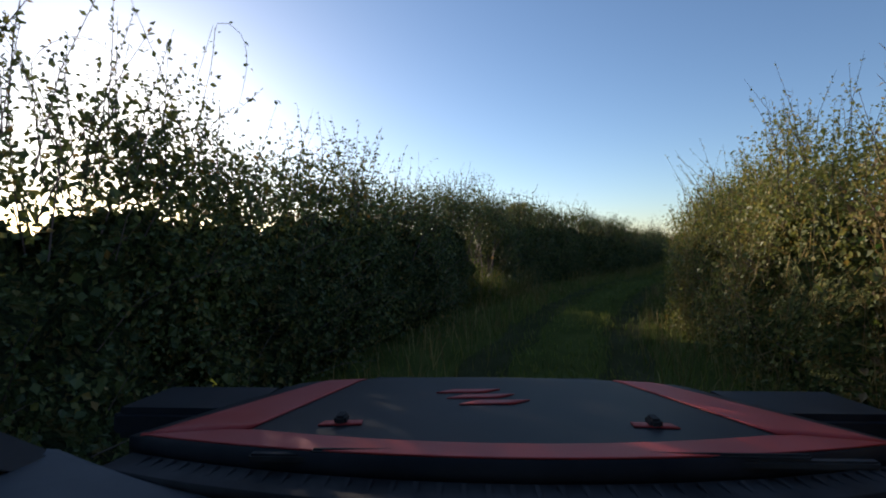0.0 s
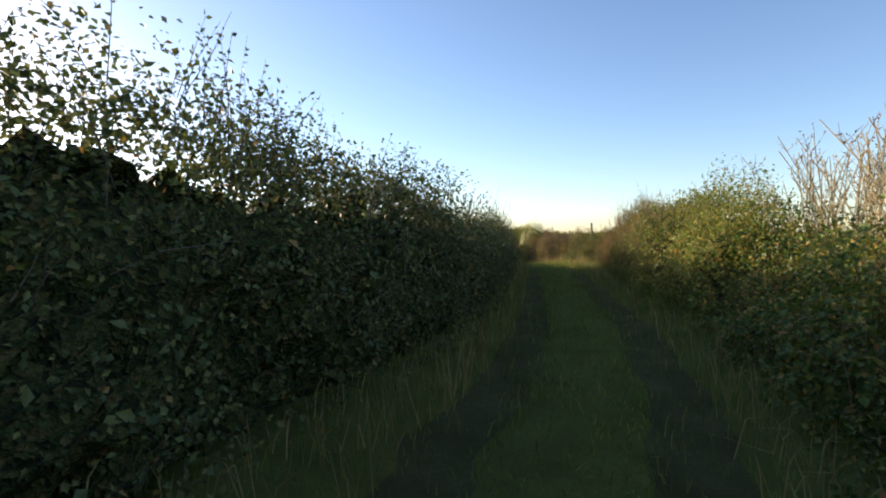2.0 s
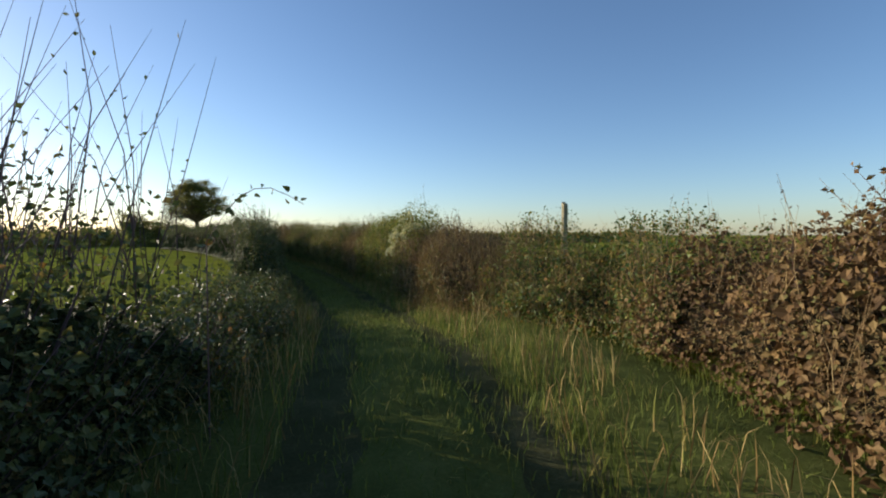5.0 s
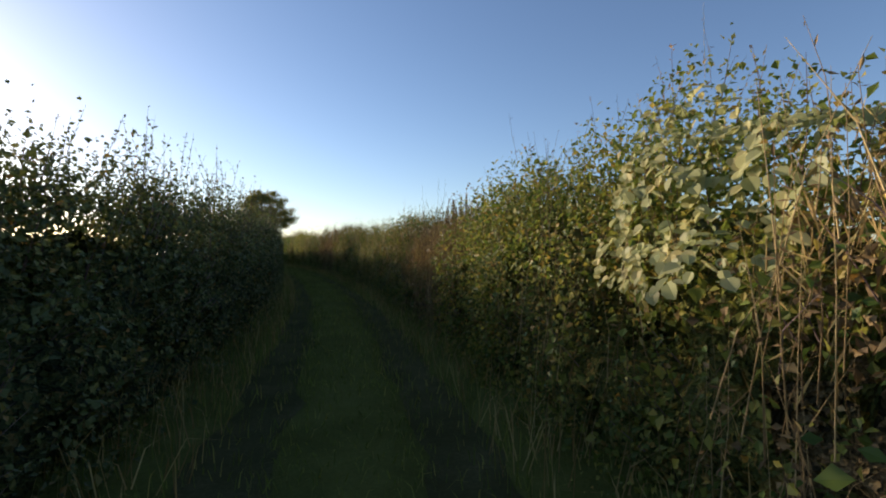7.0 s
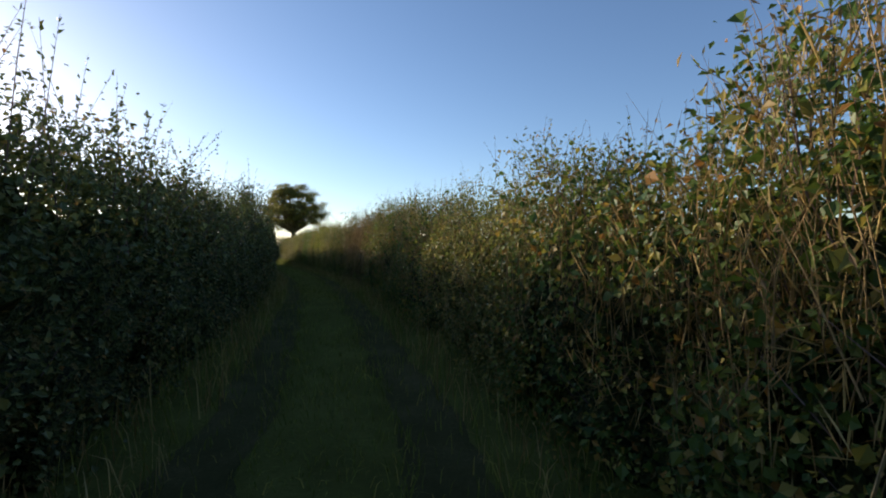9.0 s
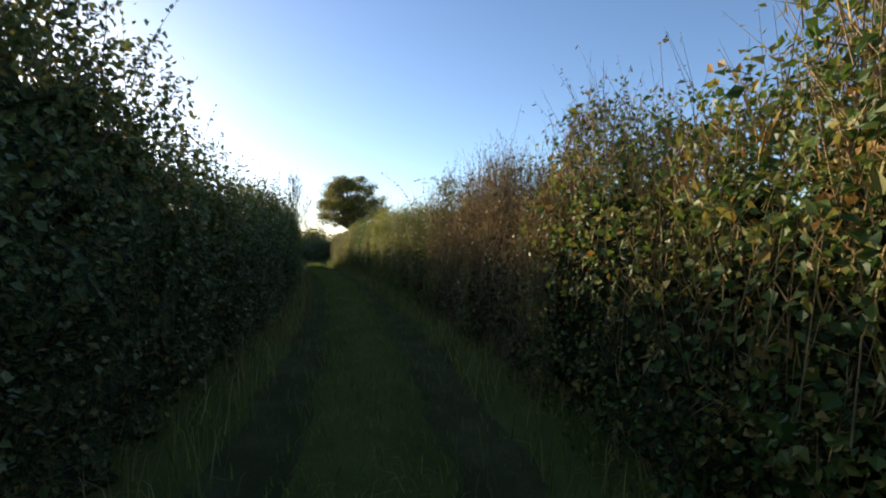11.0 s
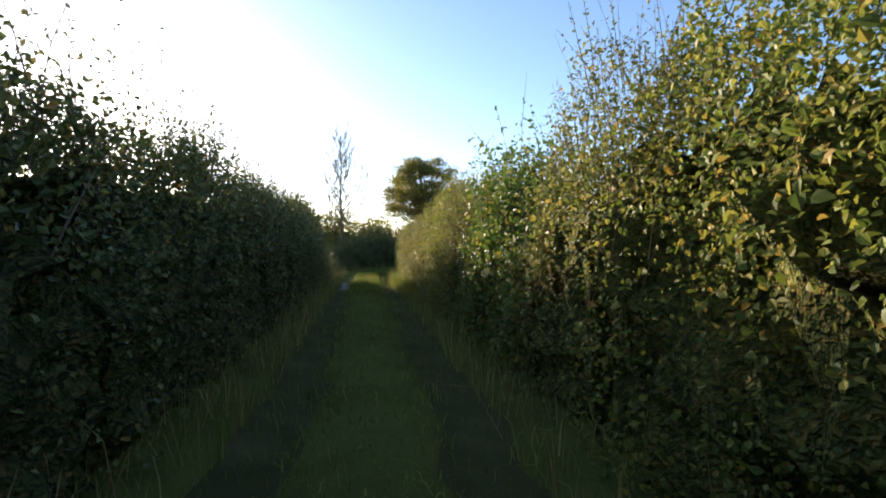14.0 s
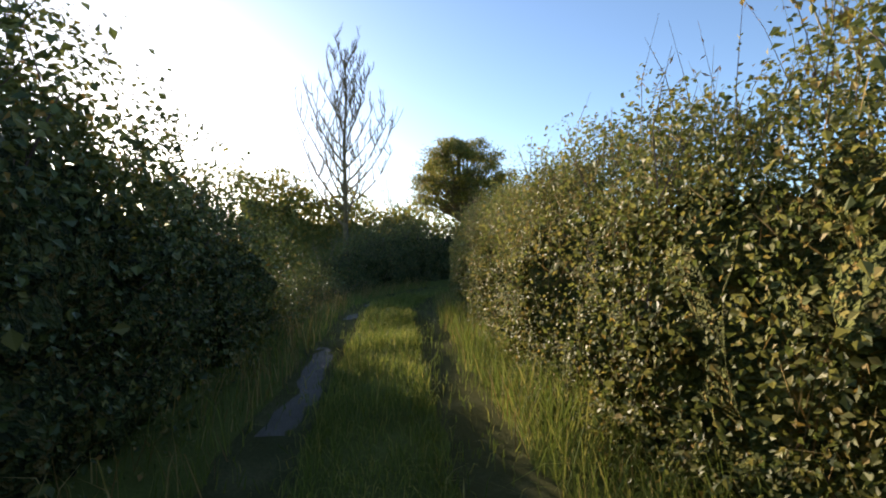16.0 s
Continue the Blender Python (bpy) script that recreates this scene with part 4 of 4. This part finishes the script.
def ash(x, y, high, wide):
    """A slender bare ash: a forked leader, rising branches that curve upwards, fine twigs."""
    rng = np.random.default_rng(5)
    root = thing("bare_tree", (x, y, float(elev(y))), "slender leafless young ash tree standing behind the hedge", "tree")

    def rising(starts, azim, lean, length, k=7, curl=0.55):
        n = len(starts)
        t = np.linspace(0, 1, k)[None, :]
        ang = lean[:, None] * (1 - curl * t)
        out = np.cumsum(np.sin(ang), 1) / k * length[:, None]
        up = np.cumsum(np.cos(ang), 1) / k * length[:, None]
        out, up = out - out[:, :1], up - up[:, :1]
        way = np.stack([np.cos(azim), np.sin(azim), np.zeros(n)], 1)[:, None]
        p = starts[:, None] + way * out[..., None] + np.array([0, 0, 1.0]) * up[..., None]
        return p + np.cumsum(rng.normal(0, 0.018, p.shape), 1) * length[:, None, None] ** 0.5 * np.linspace(0, 1, k)[None, :, None]

    lead = np.array([[(0, 0, -0.1), (0.04, 0, high * 0.2), (0.0, 0.05, high * 0.4), (-0.04, 0.0, high * 0.6), (0.03, 0.05, high * 0.8), (-0.02, 0, high)]])
    v, f = tube_arrays(lead, [0.13], [0.012], 8)
    part("trunk", mesh_of("trunk", v, f, BARK, True), root)
    n = 34
    h = np.linspace(0.26, 0.93, n)
    starts = np.stack([np.interp(h * high, lead[0, :, 2], lead[0, :, i]) for i in range(3)], 1)
    first = rising(starts, np.arange(n) * 2.4 + 3.14 + rng.normal(0, 0.3, n), 1.15 - 0.55 * h + rng.normal(0, 0.06, n), wide * 0.5 * (1.6 - 1.3 * h) * rng.uniform(0.9, 1.25, n), 7, 0.55)
    v, f = tube_arrays(first, 0.055 * (1.15 - h), np.full(n, 0.008), 6)
    part("limb_mass", mesh_of("limb_mass", v, f, BARK, True), root)
    p, _ = on_lines(rng, first, 9)
    m = len(p)
    own = np.repeat(np.linalg.norm(first[:, -1] - first[:, 0], axis=1), 9)
    second = rising(p, rng.uniform(0, 6.28, m), rng.uniform(0.4, 0.95, m), own * rng.uniform(0.2, 0.45, m), 5, 0.7)
    q, _ = on_lines(rng, second, 4)
    third = rising(q, rng.uniform(0, 6.28, len(q)), rng.uniform(0.3, 1.0, len(q)), rng.uniform(0.15, 0.4, len(q)), 4, 0.7)
    v, f = joined([tube_arrays(second, np.full(m, 0.018), np.full(m, 0.007), 4), tube_arrays(third, np.full(len(q), 0.009), np.full(len(q), 0.004), 3)])
    part("branch_mass", mesh_of("branch_mass", v, f, BARK), root)


ash(-14.9, 47.6, 8.6, 5.6)


def oak(x, y):
    """A broad oak: trunk, bent limbs, and leaf clumps in a dome with gaps."""
    rng = np.random.default_rng(9)
    root = thing("oak_tree", (x, y, float(elev(y))), "broad rounded oak tree with thinning autumn leaves", "tree")
    trunk = np.array([[(0, 0, -0.3), (0.15, 0, 2.0), (0.0, 0.1, 4.0), (0.2, 0.1, 5.6), (0.1, 0.0, 7.6)]], float)
    v, f = tube_arrays(trunk, [0.66], [0.30], 10)
    part("trunk", mesh_of("trunk", v, f, BARK, True), root)
    n = 150
    az, el = rng.uniform(0, 2 * math.pi, n), np.arcsin(rng.uniform(-0.45, 0.98, n))
    rad = 0.58 + 0.42 * rng.uniform(0, 1, n) ** 0.5
    rad *= 1 + 0.10 * np.sin(3 * az + 1.0) * np.cos(el)
    ctr = np.stack([6.0 * rad * np.cos(az) * np.cos(el), 6.0 * rad * np.sin(az) * np.cos(el), 8.7 + 6.2 * rad * np.sin(el)], 1)
    t = np.linspace(0, 1, 6)[None, :, None]
    start = np.stack([np.zeros(n), np.zeros(n), rng.uniform(4.6, 7.2, n)], 1)[:, None]
    line = start + (ctr[:, None] - start) * t + np.array([0, 0, 0.9]) * np.sin(t * math.pi) * rng.uniform(-0.6, 0.5, (n, 1, 1)) + rng.normal(0, 0.12, (n, 6, 3)) * t
    v, f = tube_arrays(line, rng.uniform(0.10, 0.22, n), np.full(n, 0.03), 6)
    part("limb_mass", mesh_of("limb_mass", v, f, BARK, True), root)
    tw = ctr[rng.integers(0, n, 900)] * np.array([0.92, 0.92, 0.97])
    d = unit(rng.normal(0, 1, (900, 3)))
    line = tw[:, None] + d[:, None] * np.linspace(0, 1, 3)[None, :, None] * rng.uniform(0.3, 0.7, (900, 1, 1))
    v, f = tube_arrays(line, np.full(900, 0.03), np.full(900, 0.008), 3)
    part("branch_mass", mesh_of("branch_mass", v, f, BARK), root)
    k = 36000
    pick = rng.integers(0, n, k)
    P = ctr[pick] + rng.normal(0, 1, (k, 3)) * np.array([0.60, 0.60, 0.30]) * rng.uniform(0.7, 1.25, n)[pick][:, None]
    nor = rng.normal(0, 0.7, (k, 3)) + np.array([0, 0, 0.9])
    ls = 0.23 * rng.uniform(0.6, 1.3, k)
    v, f = leaf_arrays(P, np.cross(nor, rng.normal(0, 1, (k, 3))), nor, ls, ls * 0.7)
    part("crown", mesh_of("crown", v, f, OAKLEAF), root)


oak(-17.0, 88)
rng = np.random.default_rng(12)
for x, y in ((-18.6, 66), (-16.6, 67)):
    segs = []
    limbs(rng, (0, 0, -0.1), (0, 0, 1), 3.0, 0.10, 4, segs, 0.62, 0.80, 4, 0.12)
    tree("thorn_tree", (x, y, 0), "pale leafless thorn tree behind the hedge", segs, PALEBARK)


# ---- far hedgerows ----
def far_hedge(p0, p1, h, seed, per_m=45, size=1.0):
    rng = np.random.default_rng(seed)
    p0, p1 = np.array(p0, float), np.array(p1, float)
    L = np.linalg.norm(p1 - p0)
    n = int(L * per_m)
    t = rng.uniform(0, 1, n)
    c = p0 + (p1 - p0) * t[:, None]
    P = np.stack([c[:, 0] + rng.normal(0, 0.8, n), c[:, 1] + rng.normal(0, 0.8, n), np.zeros(n)], 1)
    h0, h1 = h if isinstance(h, tuple) else (h, h)
    hh = (h0 + (h1 - h0) * t) * (1 + 0.2 * wobble(P, 0.25, seed) + 0.15 * wobble(P, 1.0, seed))
    P[:, 2] = hh * np.sqrt(rng.uniform(0, 1, n)) - 0.4 + elev(P[:, 1])
    nor = rng.normal(0, 1, (n, 3)) + np.array([0, 0, 0.6])
    ls = rng.uniform(0.35, 0.8, n) * size
    pieces = [leaf_arrays(P, np.cross(nor, rng.normal(0, 1, (n, 3))), nor, ls, ls * 0.8)]
    # close inner growth
    k, ring = max(6, int(L / 0.6)), np.array([(-0.7, 0.0), (-0.75, 0.5), (-0.3, 0.92), (0.3, 0.9), (0.75, 0.5), (0.7, 0.0)])
    C = p0 + (p1 - p0) * np.linspace(0, 1, k)[:, None]
    nx, ny = (p1 - p0)[1] / L, -(p1 - p0)[0] / L
    Q = np.stack([C[:, None, 0] + nx * ring[None, :, 0], C[:, None, 1] + ny * ring[None, :, 0], np.zeros((k, 6))], 2).reshape(-1, 3)
    qh = np.repeat(np.linspace(h0, h1, k), 6) * (1 + 0.2 * wobble(Q, 0.25, seed) + 0.15 * wobble(Q, 1.0, seed)) * 0.8
    Q[:, 2] = np.tile(ring[:, 1], k) * qh * (1 + rng.normal(0, 0.06, len(Q))) - 0.4 + elev(Q[:, 1])
    i, j = np.meshgrid(np.arange(k - 1), np.arange(5), indexing="ij")
    q = (i * 6 + j).ravel()
    pieces.append((Q, np.concatenate([np.stack([q, q + 1, q + 7], 1), np.stack([q, q + 7, q + 6], 1)])))
    v, f = joined(pieces)
    ob = new("far_hedgerow", mesh_of("far_hedgerow", v, f, OAKLEAF))
    tagged(ob, "dark hedgerow far off across the fields", "hedgerow", kind="stuff")


far_hedge((-23, 53.5), (-14.5, 58), (6.0, 3.7), 7, 900, 0.36)
far_hedge((-40, 60), (-26, 66), 3.4, 17, 200, 0.5)
far_hedge((-15, 57), (2, 66), 2.9, 8, 300, 0.4)
far_hedge((-70, -40), (-30, 60), 2.5, 1)
far_hedge((-40, 70), (-4, 96), 2.4, 2)
far_hedge((0, 66), (60, 80), 2.4, 3)
far_hedge((20, 40), (120, 90), 2.6, 4)
far_hedge((-130, 60), (-20, 180), 4.0, 5)


# ---- marker post by the open corner ----
def marker_post(x, y):
    root = thing("marker_post", (x, y, float(elev(y))), "weathered wooden marker post standing in the bracken", "post")
    bm = bmesh.new()
    bmesh.ops.create_cube(bm, size=1, matrix=Matrix.Translation((0, 0, 1.1)) @ Matrix.Diagonal((0.10, 0.10, 2.4, 1)))
    bmesh.ops.bevel(bm, geom=bm.edges[:], offset=0.012, segments=1, affect='EDGES')
    for v in bm.verts:
        if v.co.z > 1.9:
            v.co.z += 0.05 if v.co.y > 0 else 0.0
    me = bpy.data.meshes.new("shaft")
    bm.to_mesh(me)
    me.materials.append(PALEBARK)
    part("shaft", me, root)


marker_post(5.62, -27.35)


# ---- the small off-road car at the start of the lane ----
def lacquer(name, colour, rough=0.3, metal=0.0, dust=0.5, spec=0.22):
    m, t, b = material(name, rough, metal, spec)
    n1, n2 = noise_node(t, 5.0, 5), noise_node(t, 130.0, 3)
    r = ramp(t, [(0.35, colour), (0.75, tuple(c * (1 - dust * 0.25) + 0.10 * dust for c in colour))])
    t.links.new(n1.outputs[0], r.inputs[0])
    t.links.new(r.outputs[0], b.inputs["Base Color"])
    rr = ramp(t, [(0.3, (rough,) * 3), (0.7, (min(1, rough + 0.25 * dust),) * 3)])
    t.links.new(n1.outputs[0], rr.inputs[0])
    t.links.new(rr.outputs[0], b.inputs["Roughness"])
    bump(t, b, n2.outputs[0], 0.06, 0.004)
    return m


PAINT = lacquer("matt_black_vinyl", (0.012, 0.014, 0.018), 0.5, 0, 0.2, 0.09)
REDVINYL = lacquer("red_vinyl", (0.42, 0.028, 0.022), 0.45, 0, 0.6)
BODY = lacquer("grey_car_paint", (0.075, 0.08, 0.085), 0.3)
RUBBER = lacquer("black_rubber", (0.014, 0.014, 0.015), 0.8)
TRIM = lacquer("grey_plastic", (0.070, 0.074, 0.080), 0.65)
DARKTRIM = lacquer("black_plastic", (0.014, 0.014, 0.016), 0.6)
STEEL = lacquer("dull_steel", (0.45, 0.45, 0.46), 0.35, 1.0, 0.3, 0.5)
GLASS, _, gb = material("clear_glass", 0.03, 0, 0.5)
gb.inputs["Transmission Weight"].default_value = 1.0


def boxes(list_, bevel=0.01):
    """Bevelled blocks joined to one shape: (centre, size[, tilt about x])."""
    bm = bmesh.new()
    for c, size, *tilt in list_:
        m = Matrix.Translation(c) @ Matrix.Rotation(radians(tilt[0] if tilt else 0), 4, 'X') @ Matrix.Diagonal((*size, 1))
        bmesh.ops.create_cube(bm, size=1, matrix=m)
    bmesh.ops.bevel(bm, geom=bm.edges[:], offset=bevel, segments=2, affect='EDGES')
    return bm


def bm_mesh(name, bm, mat, smooth=False):
    me = bpy.data.meshes.new(name)
    bm.to_mesh(me)
    bm.free()
    me.materials.append(mat)
    if smooth:
        me.polygons.foreach_set("use_smooth", np.ones(len(me.polygons), bool))
    return me


def bonnet_z(x, y):
    """Height of the bonnet's skin."""
    return 1.11 - 0.115 * (y - 0.9) / 0.85 - 0.05 * np.abs(x) ** 2.2 - 0.25 * np.clip(y - 1.72, 0, 1) ** 1.5


def skin(name, outline, mat, lift, thick=0.0, cells=14):
    """A patch of the bonnet's skin: outline gives left and right edge over u in 0..1 (front to back) as (x0, x1, y)."""
    us, vs = np.linspace(0, 1, cells), np.linspace(0, 1, cells)
    top = []
    for u in us:
        x0, y0, x1, y1 = outline(u)
        for v in vs:
            x, y = x0 + (x1 - x0) * v, y0 + (y1 - y0) * v
            top.append((x, y, float(bonnet_z(x, y)) + lift))
    n = len(top)
    verts = top + [(x, y, z - thick) for x, y, z in top]
    f = []
    c = cells
    for i in range(c - 1):
        for j in range(c - 1):
            q = i * c + j
            f += [(q, q + 1, q + c + 1, q + c), (n + q, n + q + c, n + q + c + 1, n + q + 1)]
    for i in range(c - 1):
        for a, b in ((i * c, (i + 1) * c), ((i + 1) * c + c - 1, i * c + c - 1), (i + 1, i), ((c - 1) * c + i, (c - 1) * c + i + 1)):
            f.append((a, b, n + b, n + a))
    return mesh_of(name, verts, f, mat, True)


def edge(p, q, r, s):
    """Outline between four corners: back left p, back right q, front left r, front right s."""
    return lambda u: (p[0] + (r[0] - p[0]) * u, p[1] + (r[1] - p[1]) * u, q[0] + (s[0] - q[0]) * u, q[1] + (s[1] - q[1]) * u)


def wheel(parent, x, y):
    w = new("wheel")
    w.parent, w.location = parent, (x, y, 0.31)
    def lathe(name, prof, mat, n=28):
        vs, fs = [], []
        m = len(prof)
        for i in range(n):
            a = 2 * math.pi * i / n
            vs += [(px, r * math.cos(a), r * math.sin(a)) for px, r in prof]
            for j in range(m - 1):
                k = (i + 1) % n
                fs.append((i * m + j, i * m + j + 1, k * m + j + 1, k * m + j))
        part(name, mesh_of(name, vs, fs, mat, True), w)
    lathe("tyre", [(-0.085, 0.20), (-0.098, 0.27), (-0.09, 0.325), (-0.05, 0.345), (0.05, 0.345), (0.09, 0.325), (0.098, 0.27), (0.085, 0.20)], RUBBER)
    lathe("rim", [(-0.08, 0.205), (-0.05, 0.185), (-0.02, 0.06), (-0.03, 0.0), (0.03, 0.0), (0.02, 0.06), (0.05, 0.185), (0.08, 0.205)], STEEL)


def off_road_car(m):
    car = thing("car", (0, 0, 0), "small black off-road car with red bonnet stripes in the lane", "car")
    car.matrix_basis = m
    def rear(x):
        return 0.82 + 0.25 * (x / 0.85) ** 2

    def band(x):
        return min(0.905 + 0.145 * (x / 0.585) ** 2, 1.055)
    part("bonnet", skin("bonnet", lambda u: (-0.88 + 1.76 * u, rear(-0.88 + 1.76 * u) - 0.015, (-0.88 + 1.76 * u) * 0.74, 1.95), PAINT, 0, 0.05, 22), car, "matt black bonnet")
    part("red_stripe", skin("red_stripe", lambda u: (-0.85 + 1.7 * u, rear(-0.85 + 1.7 * u), -0.85 + 1.7 * u, max(band(-0.85 + 1.7 * u), rear(-0.85 + 1.7 * u) + 0.01)), REDVINYL, 0.004, 0.003, 24), car, "broad red band")
    for sx in (-1, 1):
        a, b, c, d = (sx * 0.84, 1.055), (sx * 0.585, 1.055), (sx * 0.60, 1.78), (sx * 0.46, 1.78)
        o = edge(a, b, c, d) if sx < 0 else edge(b, a, d, c)
        part("red_stripe", skin("red_stripe", o, REDVINYL, 0.004, 0.003), car, "red band along the bonnet's edge")
        wing = boxes([((sx * 0.80, 1.35, 0.78), (0.12, 1.22, 0.30), -3), ((sx * 0.93, 1.50, 0.955), (0.42, 0.30, 0.09), -4)], 0.02)
        part("wing", bm_mesh("wing", wing, PAINT), car, "black front wing")
        part("headlight", bm_mesh("headlight", boxes([((sx * 0.58, 2.02, 0.80), (0.20, 0.05, 0.20))], 0.03), STEEL), car, "square headlight")
        part("door", bm_mesh("door", boxes([((sx * 0.765, 0.16, 0.72), (0.06, 1.06, 0.72))], 0.015), BODY), car, "dark grey door")
        part("side_window", bm_mesh("side_window", boxes([((sx * 0.745, 0.0, 1.33), (0.006, 0.78, 0.46))], 0.002), GLASS), car)
        part("rear_quarter", bm_mesh("rear_quarter", boxes([((sx * 0.765, -0.90, 0.78), (0.06, 1.02, 0.80)), ((sx * 0.745, -1.30, 1.38), (0.05, 0.12, 0.56)),
                                                             ((sx * 0.745, -0.46, 1.38), (0.05, 0.08, 0.56))], 0.015), BODY), car)
        part("pillar", bm_mesh("pillar", boxes([((sx * 1.0, 0.50, 1.38), (0.06, 1.16, 0.075), -38)], 0.015), TRIM), car, "grey windscreen pillar")
        part("washer_jet", bm_mesh("washer_jet", boxes([((sx * 0.355 - 0.025, 1.08, float(bonnet_z(0.355, 1.08)) + 0.012), (0.028, 0.04, 0.022))], 0.006), RUBBER), car, "black washer jet")
        o = edge((sx * 0.355 - 0.075, 1.06), (sx * 0.355 + 0.025, 1.06), (sx * 0.355 - 0.07, 1.10), (sx * 0.355 + 0.02, 1.10))
        part("red_patch", skin("red_patch", o, REDVINYL, 0.004, 0.003, 4), car)
        part("seat", bm_mesh("seat", boxes([((sx * 0.36, -0.42, 0.62), (0.46, 0.50, 0.16)), ((sx * 0.36, -0.70, 0.92), (0.44, 0.14, 0.55), -12)], 0.04), DARKTRIM), car, "dark cloth seat")
        for wy in (1.42, -1.0):
            wheel(car, sx * 0.70, wy)
    for i in range(3):
        y0 = 1.27 + 0.085 * i
        sh = 0.035 * (1 - i) - 0.045
        o = edge((-0.10 + sh, y0), (0.05 + sh, y0 + 0.012), (-0.05 + sh, y0 + 0.055), (0.10 + sh, y0 + 0.067))
        part("emblem", skin("emblem", o, REDVINYL, 0.004, 0.003, 5), car, "red slanted bar of the emblem")
    part("grille", bm_mesh("grille", boxes([((0, 2.00, 0.80), (0.95, 0.05, 0.24))] + [((-0.3 + 0.15 * i, 2.03, 0.80), (0.03, 0.03, 0.2)) for i in range(5)], 0.008), DARKTRIM), car)
    part("bumper", bm_mesh("bumper", boxes([((0, 2.08, 0.52), (1.55, 0.16, 0.20))], 0.03), DARKTRIM), car)
    part("rear_door", bm_mesh("rear_door", boxes([((0, -1.42, 0.80), (1.50, 0.06, 0.80))], 0.015), BODY), car)
    part("roof", bm_mesh("roof", boxes([((0, -0.56, 1.69), (1.46, 1.66, 0.05))], 0.02), BODY), car)
    part("floor_pan", bm_mesh("floor_pan", boxes([((0, 0.2, 0.42), (1.46, 3.2, 0.10))], 0.02), DARKTRIM), car)
    part("scuttle", skin("scuttle", lambda u: (-0.86 + 1.72 * u, rear(-0.86 + 1.72 * u) - 0.12, -0.86 + 1.72 * u, rear(-0.86 + 1.72 * u) - 0.02), RUBBER, -0.035, 0.02, 20), car, "black scuttle panel under the windscreen")
    for i in range(40):
        x = -0.78 + 0.04 * i
        part("rib", bm_mesh("rib", boxes([((x, rear(x) - 0.07, float(bonnet_z(x, rear(x))) - 0.028), (0.012, 0.07, 0.008))], 0.002), RUBBER), car)
    n = 16
    vs, fs = [], []
    for i in range(n + 1):
        x = -1.0 + 2.0 * i / n
        yf = 0.757 + 0.24 * (x / 0.96) ** 2
        for y, z in ((yf, 0.98), (yf, 1.04), (yf - 0.03, 1.055), (0.45, 1.075), (0.28, 1.06), (0.22, 0.99), (0.24, 0.80)):
            vs.append((x, y, z))
    for i in range(n):
        for j in range(6):
            q = i * 7 + j
            fs.append((q, q + 7, q + 8, q + 1))
    part("dashboard", mesh_of("dashboard", vs, fs, TRIM, True), car, "grey plastic dashboard top")
    part("air_vent", bm_mesh("air_vent", boxes([((-0.45, 0.66, 1.068), (0.26, 0.025, 0.012))] + [((-0.57 + 0.02 * i, 0.66, 1.074), (0.006, 0.026, 0.006)) for i in range(13)], 0.002), RUBBER), car, "black defroster slot")
    for x0, ln in ((-0.50, 0.52), (0.12, 0.52)):
        part("wiper", bm_mesh("wiper", boxes([((x0 + ln / 2, 0.868, 1.098), (ln, 0.018, 0.016)), ((x0 + ln / 2, 0.868, 1.110), (ln * 0.55, 0.012, 0.012))], 0.004), RUBBER), car, "black windscreen wiper")
    return car


off_road_car(pose(-9.51, -69.25, 0.0, 0, 0, 9.8))
